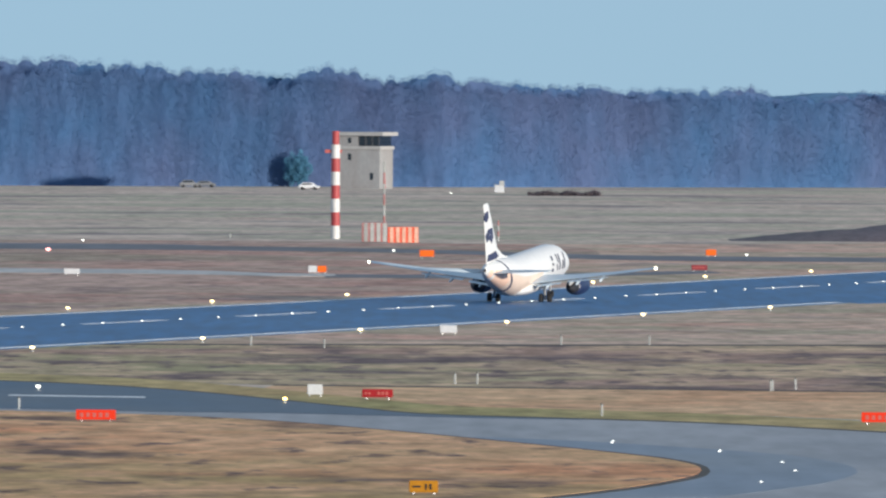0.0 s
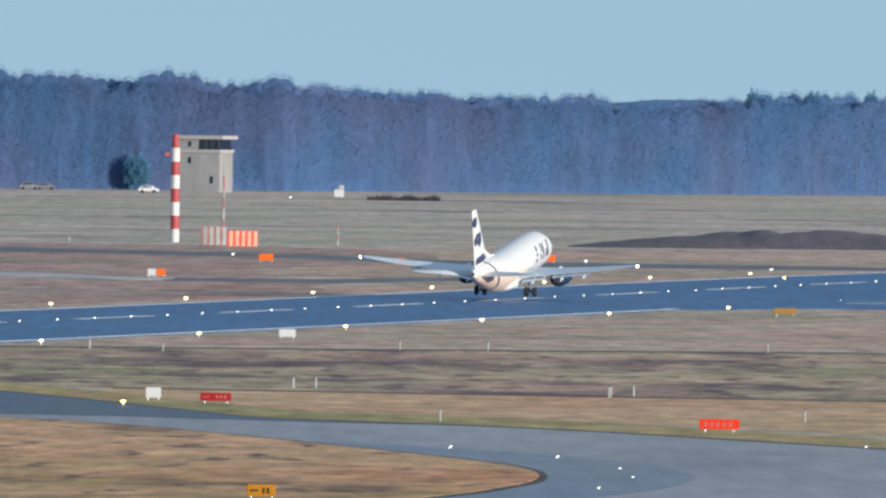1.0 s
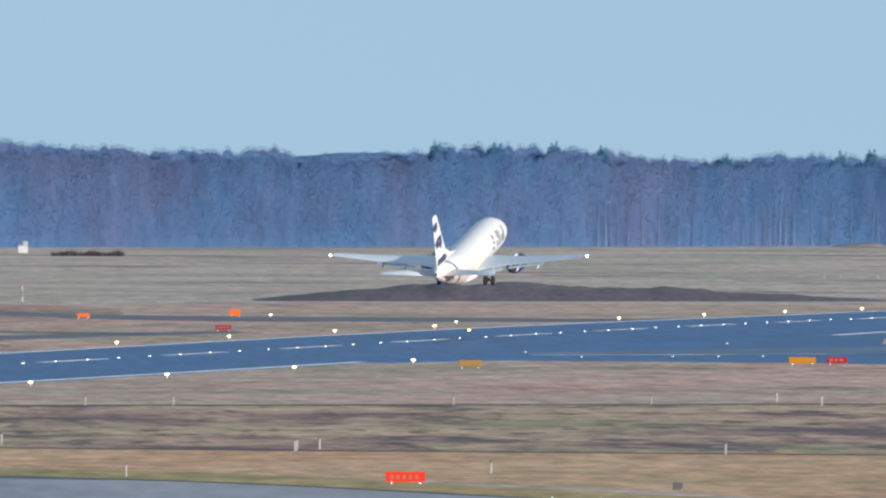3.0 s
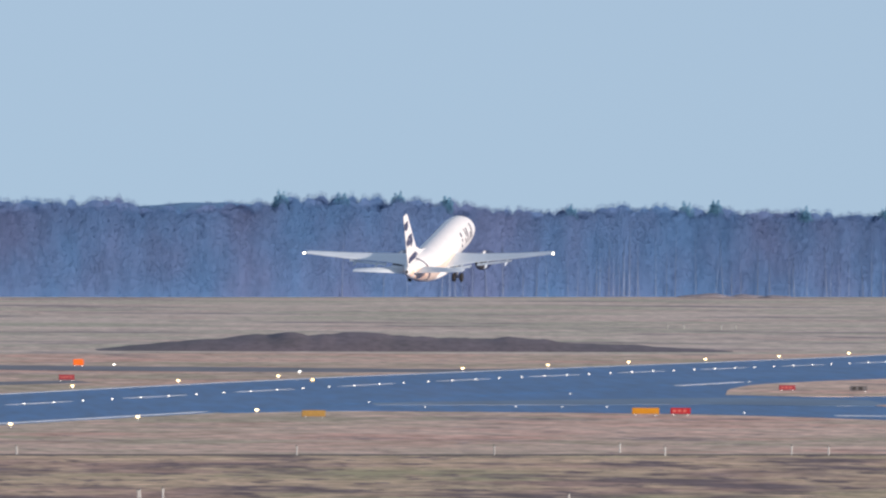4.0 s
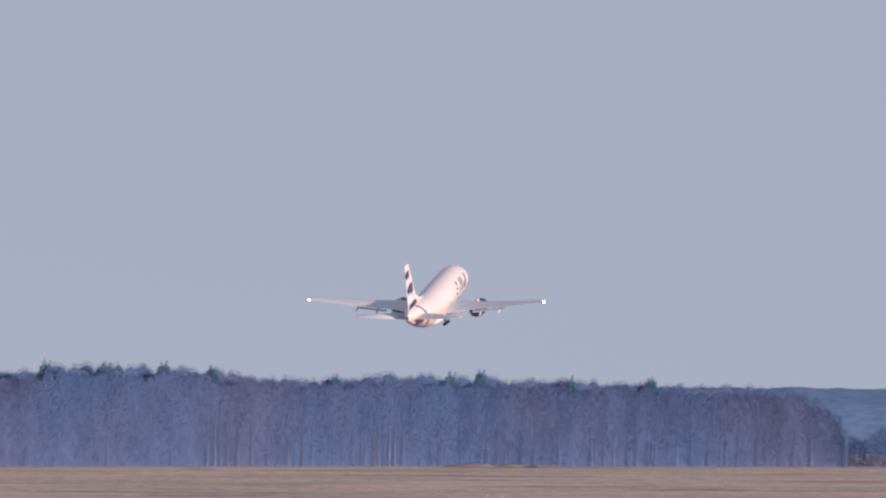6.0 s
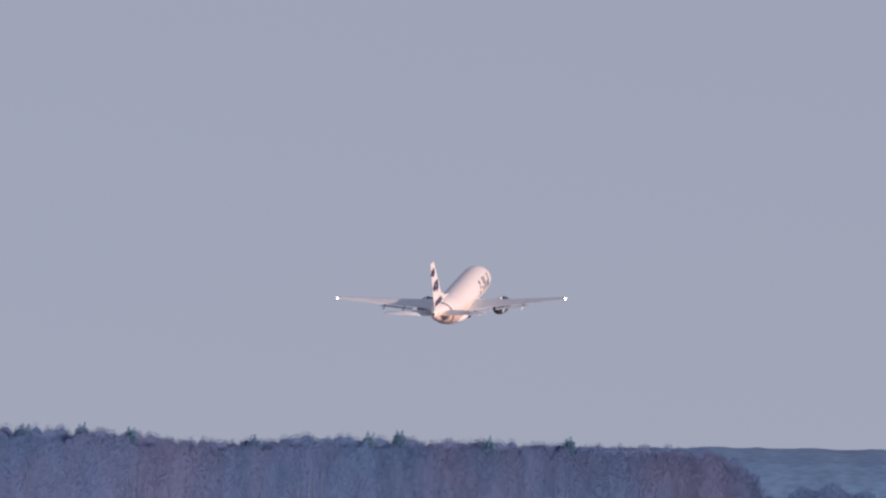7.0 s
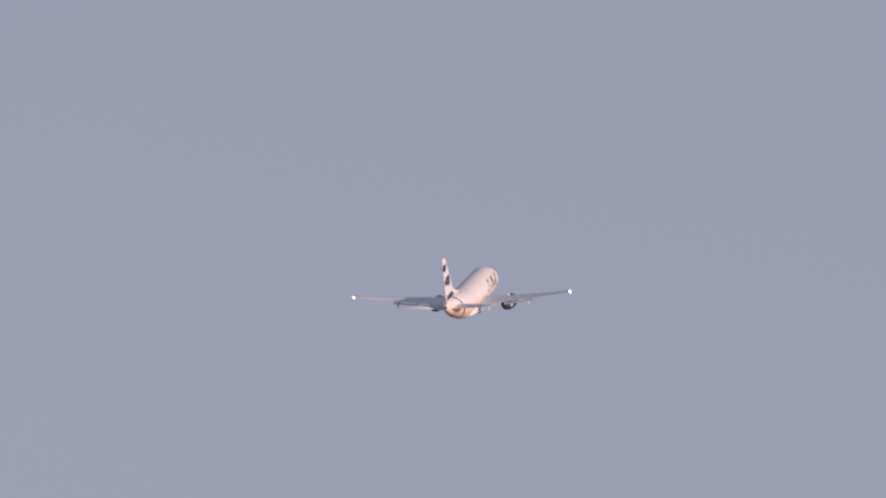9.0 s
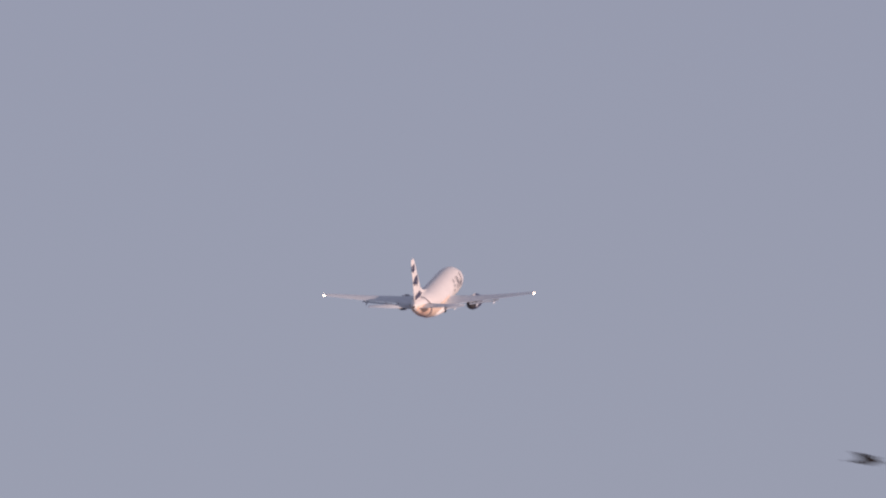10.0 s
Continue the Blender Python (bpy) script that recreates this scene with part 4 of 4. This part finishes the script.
def build_bird():
    """A dark bird close to the terrace: body with head and tail, two wings."""
    thing = tagged(new("bird"), "dark flying bird with spread wings", "bird")
    bm = bmesh.new()
    loft(bm, [[(r * math.cos(a), y, r * 0.8 * math.sin(a) + z) for a in [k * math.pi / 6 for k in range(12)]]
              for y, r, z in ((0.24, 0.005, 0.0), (0.20, 0.022, 0.005), (0.15, 0.035, 0.012), (0.10, 0.034, 0.008), (0.03, 0.055, 0), (-0.06, 0.052, 0), (-0.14, 0.026, 0), (-0.18, 0.015, 0))])
    smooth(part("body", bm, M_BIRD, thing))
    bm = bmesh.new()
    loft(bm, [[(-w, y, 0.006), (w, y, 0.006), (w, y, -0.004), (-w, y, -0.004)] for y, w in ((-0.14, 0.015), (-0.22, 0.04), (-0.31, 0.06))])
    part("tail", bm, M_BIRD, thing)
    wings = []
    for sx in (1, -1):
        bm = bmesh.new()
        wing_loft(bm, [(0.0, 0.07, 0, 0.17, 0.07), (sx * 0.15, 0.10, 0.01, 0.18, 0.05), (sx * 0.30, 0.06, 0.005, 0.15, 0.03), (sx * 0.43, -0.03, -0.01, 0.05, 0.03)])
        wings.append((part("wing", bm, M_BIRD, thing), sx))
    return thing, wings


BIRD, BIRD_WINGS = build_bird()
BIRD.scale = (0.42, 0.42, 0.42)


def on_sight(t_pan, t_tilt, dist):
    a, e = radians(t_pan), radians(t_tilt)
    return Vector((math.sin(a) * math.cos(e), math.cos(a) * math.cos(e), math.sin(e))) * dist + Vector((0, 0, EYE_H))


def fly_bird():
    """It crosses low before the lens in the last half second."""
    rows = []
    for t, pan, tilt, roll in ((0.0, -20.0, -1.6, 0), (8.0, -2.0, -0.6, 0), (9.5, 1.79, -0.10, 0), (9.6, 2.48, 0.13, 8), (9.7, 3.15, 0.31, -6), (9.8, 3.91, 0.40, 10), (9.9, 4.65, 0.485, -4), (10.0, 5.33, 0.418, 4)):
        rows.append((t, Matrix.Translation(on_sight(pan, tilt, 115.0)) @ pose(0, 0, 0, 0, roll, -78)))
    walk(BIRD, rows)
    for wing, sx in BIRD_WINGS:
        walk(wing, [(t, pose(0, 0, 0.02, 0, -sx * a, 0)) for t, a in [(0.0, 10), (9.3, 10), (9.5, 30), (9.6, -25), (9.7, 35), (9.8, -15), (9.9, 4), (10.0, 15)]])

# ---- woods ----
# distance haze is put into these base colours as blue
M_WOOD = mat("haze_blue_twigs", (0.069, 0.146, 0.304), 0.95, vary=0.045, scale=(0.045, 0.045, 0.03), second=(0.095, 0.137, 0.274), fine=(0.4, 0.4, 0.12), island=0.06, spec=0.1)
M_TRUNK = mat("haze_blue_pale_bark", (0.196, 0.252, 0.363), 0.9, vary=0.2, scale=(0.3, 0.3, 0.1), island=0.3)
M_PINE = mat("haze_blue_needles", (0.101, 0.250, 0.393), 0.9, vary=0.1, scale=(0.2, 0.2, 0.2), island=0.1, spec=0.1)
rng = np.random.default_rng(5)


def top_height(x):
    """The canopy's line along the edge of the woods."""
    return float(np.interp(x, [-135, -97, -81, -76, -70, -63, -56, -47, -40, -33, -25, -15, -3, 10, 33, 41, 50, 66, 75, 95, 106, 133, 147, 167, 194, 212, 236, 278, 286, 291],
                           [27.9, 27.4, 28.1, 26.6, 27.6, 26.3, 25.4, 26.0, 24.2, 24.5, 26.8, 23.9, 24.9, 23.3, 22.5, 21.2, 21.8, 22.4, 20.4, 20.8, 22.7, 22.8, 21.0, 20.2, 21.2, 20.1, 19.4, 18.3, 15, 5]))


def edge_y(x):
    return float(np.interp(x, [-130, 0, 100, 200, 290], [3905, 3925, 3990, 4080, 4130]))


def spikes(p, q, r):
    """Thin three-sided twigs from p to q, r thick at the foot."""
    d = q - p
    side = np.cross(d, rng.normal(size=p.shape))
    side = side / (np.linalg.norm(side, axis=1, keepdims=True) + 1e-9) * r[:, None]
    up = np.cross(d, side)
    up = up / (np.linalg.norm(up, axis=1, keepdims=True) + 1e-9) * r[:, None]
    v = np.stack([p + side, p - 0.5 * side + 0.87 * up, p - 0.5 * side - 0.87 * up, q], axis=1).reshape(-1, 3)
    i = np.arange(len(p))[:, None] * 4
    f = (i + np.array([[0, 1, 3, 1, 2, 3, 2, 0, 3]])).reshape(-1, 3)
    return v, f


def mesh_of(name, chunks, material):
    verts, faces, n = [], [], 0
    for v, f in chunks:
        verts.append(v)
        faces.append(f + n)
        n += len(v)
    verts, faces = np.concatenate(verts), np.concatenate(faces)
    me = bpy.data.meshes.new(name)
    me.vertices.add(len(verts))
    me.vertices.foreach_set("co", verts.astype(np.float32).ravel())
    me.loops.add(faces.size)
    me.loops.foreach_set("vertex_index", faces.astype(np.int32).ravel())
    me.polygons.add(len(faces))
    me.polygons.foreach_set("loop_start", np.arange(0, faces.size, 3, dtype=np.int32))
    me.update(calc_edges=True)
    me.polygons.foreach_set("use_smooth", [True] * len(faces))
    me.materials.append(material)
    return new(name, me)


def twigs(c, long, wide, spread):
    """Fine upright twigs at the places c, one sliver each."""
    n = len(c)
    d = rng.normal(size=(n, 3)) * spread + np.array([0, 0, 0.8])
    d *= (rng.uniform(0.6, 1.3, n) * long / np.linalg.norm(d, axis=1))[:, None]
    side = np.cross(d, rng.normal(size=(n, 3)))
    side *= (rng.uniform(0.6, 1.3, n) * wide / 2 / (np.linalg.norm(side, axis=1) + 1e-9))[:, None]
    v = np.stack([c - side, c + side, c + d], 1).reshape(-1, 3)
    return v, np.arange(3 * n).reshape(-1, 3)


XS = np.arange(-140, 292, 0.5)
EDGE = np.array([edge_y(x) for x in XS])


def crown_line(share):
    """The tops of one row of trees, crown beside crown."""
    out, x = np.zeros(len(XS)), -142.0
    while x < 294:
        wide = rng.uniform(1.6, 3.4)
        top = top_height(x) * share * rng.uniform(0.93, 1.02)
        d = np.abs(XS - x) / wide
        out = np.maximum(out, np.where(d < 1.4, top - 3.0 * d ** 2.2, top_height(x) * 0.8 * (d < 1.7)))
        x += rng.uniform(1.5, 3.3)
    return out


def thicket(depth, share, seed, n):
    """One row of the wood: a smooth bulging wall that evens the tones as haze would, tree beside tree, and the fine
    twigs all over it.
    """
    tops = crown_line(share)
    nz = 24
    u = np.linspace(0, 1, nz)
    v = np.empty((len(XS), nz + 2, 3))
    for i, x in enumerate(XS):
        for k in range(nz):
            bulge = 0.6 * noise.noise(Vector((x * 0.3, u[k] * 1.6, seed))) + 0.2 * noise.noise(Vector((x * 0.9, u[k] * 5, seed + 5)))
            v[i, k] = x, EDGE[i] + depth + bulge + 0.5 * u[k] ** 6, 0.965 * tops[i] * u[k] - 0.1
        v[i, nz] = v[i, nz - 1]
        v[i, nz + 1] = x, EDGE[i] + depth + 5, -0.1
    up = np.array([k for k in range(nz + 1) if k != nz - 1])
    a = (np.arange(len(XS) - 1)[:, None] * (nz + 2) + up[None]).ravel()
    w = a + nz + 2
    mass = (v.reshape(-1, 3), np.concatenate([np.stack([a, w, w + 1], 1), np.stack([a, w + 1, a + 1], 1)]))
    ux = rng.uniform(-139, 291, n)
    uu = rng.uniform(0, 1, n) ** (0.75 if depth < 3 else 0.3)
    c = np.stack([ux, np.interp(ux, XS, EDGE) + depth + rng.uniform(-1.1, 1.0, n), uu * np.interp(ux, XS, tops) - 0.2], 1)
    return mass, twigs(c, 0.75, 0.055, 0.45)


def woods():
    dark, pale, pine = [], [], []
    for depth, share, seed, n in ((0, 0.955, 1.3, 520000), (7, 1.0, 7.7, 100000), (14, 1.02, 12.1, 100000)):
        dark.extend(thicket(depth, share, seed, n))
    # pale stems at the wood's edge
    x = 118.0
    while x < 285:
        foot = np.array([[x, edge_y(x) - 1.3, -0.1]])
        pale.append(spikes(foot, foot + np.array([[rng.normal() * 0.5, 1.1, top_height(x) * rng.uniform(0.45, 0.9)]]), np.array([rng.uniform(0.06, 0.15)])))
        x += rng.uniform(0.6, 5.0) * (1.0 if x > 140 else 2.0)
    # scattered pines, with rounded crowns
    for x in (-31.5, 104, 118, 131, 142, 171, 198, 205, 226, 245):
        lone = x == -31.5
        y = edge_y(x) - 4 if lone else edge_y(x) + rng.uniform(2, 6)
        hgt = 7.4 if lone else top_height(x) * rng.uniform(0.99, 1.05)
        n = 12000 if lone else 5000
        d = rng.normal(size=(n, 3))
        d *= (rng.uniform(0, 1, n) ** 0.4 / np.linalg.norm(d, axis=1))[:, None]
        size = np.array([3.0, 2.0, 3.6]) if lone else np.array([1.9, 1.6, 3.4]) * rng.uniform(0.8, 1.15)
        f = 1 + 0.25 * np.sin(5 * d[:, 0:1] * 2 + x) * np.cos(7 * d[:, 2:3])
        pine.append(twigs(np.array([x, y, hgt - size[2]]) + d * size * f, 0.45, 0.12, 0.7))
        pine.append(spikes(np.array([[x, y, -0.1]]), np.array([[x, y, hgt * 0.95]]), np.array([0.25])))
    forest = tagged(mesh_of("forest", dark, M_WOOD), "dense bare winter woodland along the airfield's edge, haze put into its colour", "forest", kind="stuff")
    tagged(mesh_of("birch_trunks", pale, M_TRUNK), "pale birch trunks at the edge of the woodland, haze put into their colour", "tree trunks", kind="stuff")
    tagged(mesh_of("pines", pine, M_PINE), "pines among bare trees, haze put into their colour", "pine trees", kind="stuff")
    # low young wood beyond the end of the tall wood, and the bushes in the field
    low = []
    n = 60000
    ux = rng.uniform(281, 420, n)
    top = 7.5 + 1.5 * np.sin(ux * 0.21) + 0.9 * np.sin(ux * 0.8)
    c = np.stack([ux, 4140 + rng.uniform(0, 10, n), rng.uniform(-0.02, 1, n) * top], 1)
    low.append(twigs(c, 0.8, 0.12, 0.45))
    tagged(mesh_of("young_wood", low, M_WOOD), "low bare young wood beside the tall wood, haze put into its colour", "forest", kind="stuff")
    n = 2600
    ux = rng.uniform(17, 31.5, n)
    c = np.stack([ux, 3618 + rng.uniform(-2, 2, n), rng.uniform(0, 1, n) * (0.6 + 0.25 * np.sin(ux * 1.3))], 1)
    tagged(mesh_of("hedge", [spikes(c, c + rng.normal(size=(n, 3)) * 0.25 + np.array([0, 0, 0.2]), rng.uniform(0.05, 0.15, n))], M_SOIL), "low dark bare hedge in the field", "hedge", kind="stuff")


woods()

# the ridge's pale blue is haze, put into the base colour
M_HILL = mat("haze_blue_far_hill", (0.117, 0.260, 0.450), 0.95, vary=0.2, scale=(0.04, 0.04, 0.08), fine=(0.3, 0.3, 0.5))


def far_hills():
    """Wooded ridge on the horizon behind the woods."""
    bm = bmesh.new()
    n = 420
    rows = []
    for i in range(n + 1):
        x = -500 + 1300 * i / n
        z = 17.0 + 3.6 * math.exp(-((x - 105) / 38) ** 2) + 1.2 * noise.noise(Vector((x * 0.02, 0.7, 0))) + 0.5 * noise.noise(Vector((x * 0.2, 2.7, 0)))
        rows.append([bm.verts.new((x, y, zz)) for y, zz in ((4800, -0.5), (4830, z * 0.6), (4880, z), (4960, z * 0.7), (4985, -0.5))])
    for a, b in zip(rows, rows[1:]):
        for j in range(4):
            bm.faces.new((a[j], b[j], b[j + 1], a[j + 1]))
    tagged(smooth(part("hills", bm, M_HILL)), "distant wooded ridge on the horizon, haze put into its colour", "hills", kind="structure")


far_hills()


def motions():
    fly_aircraft()
    fly_bird()


motions()
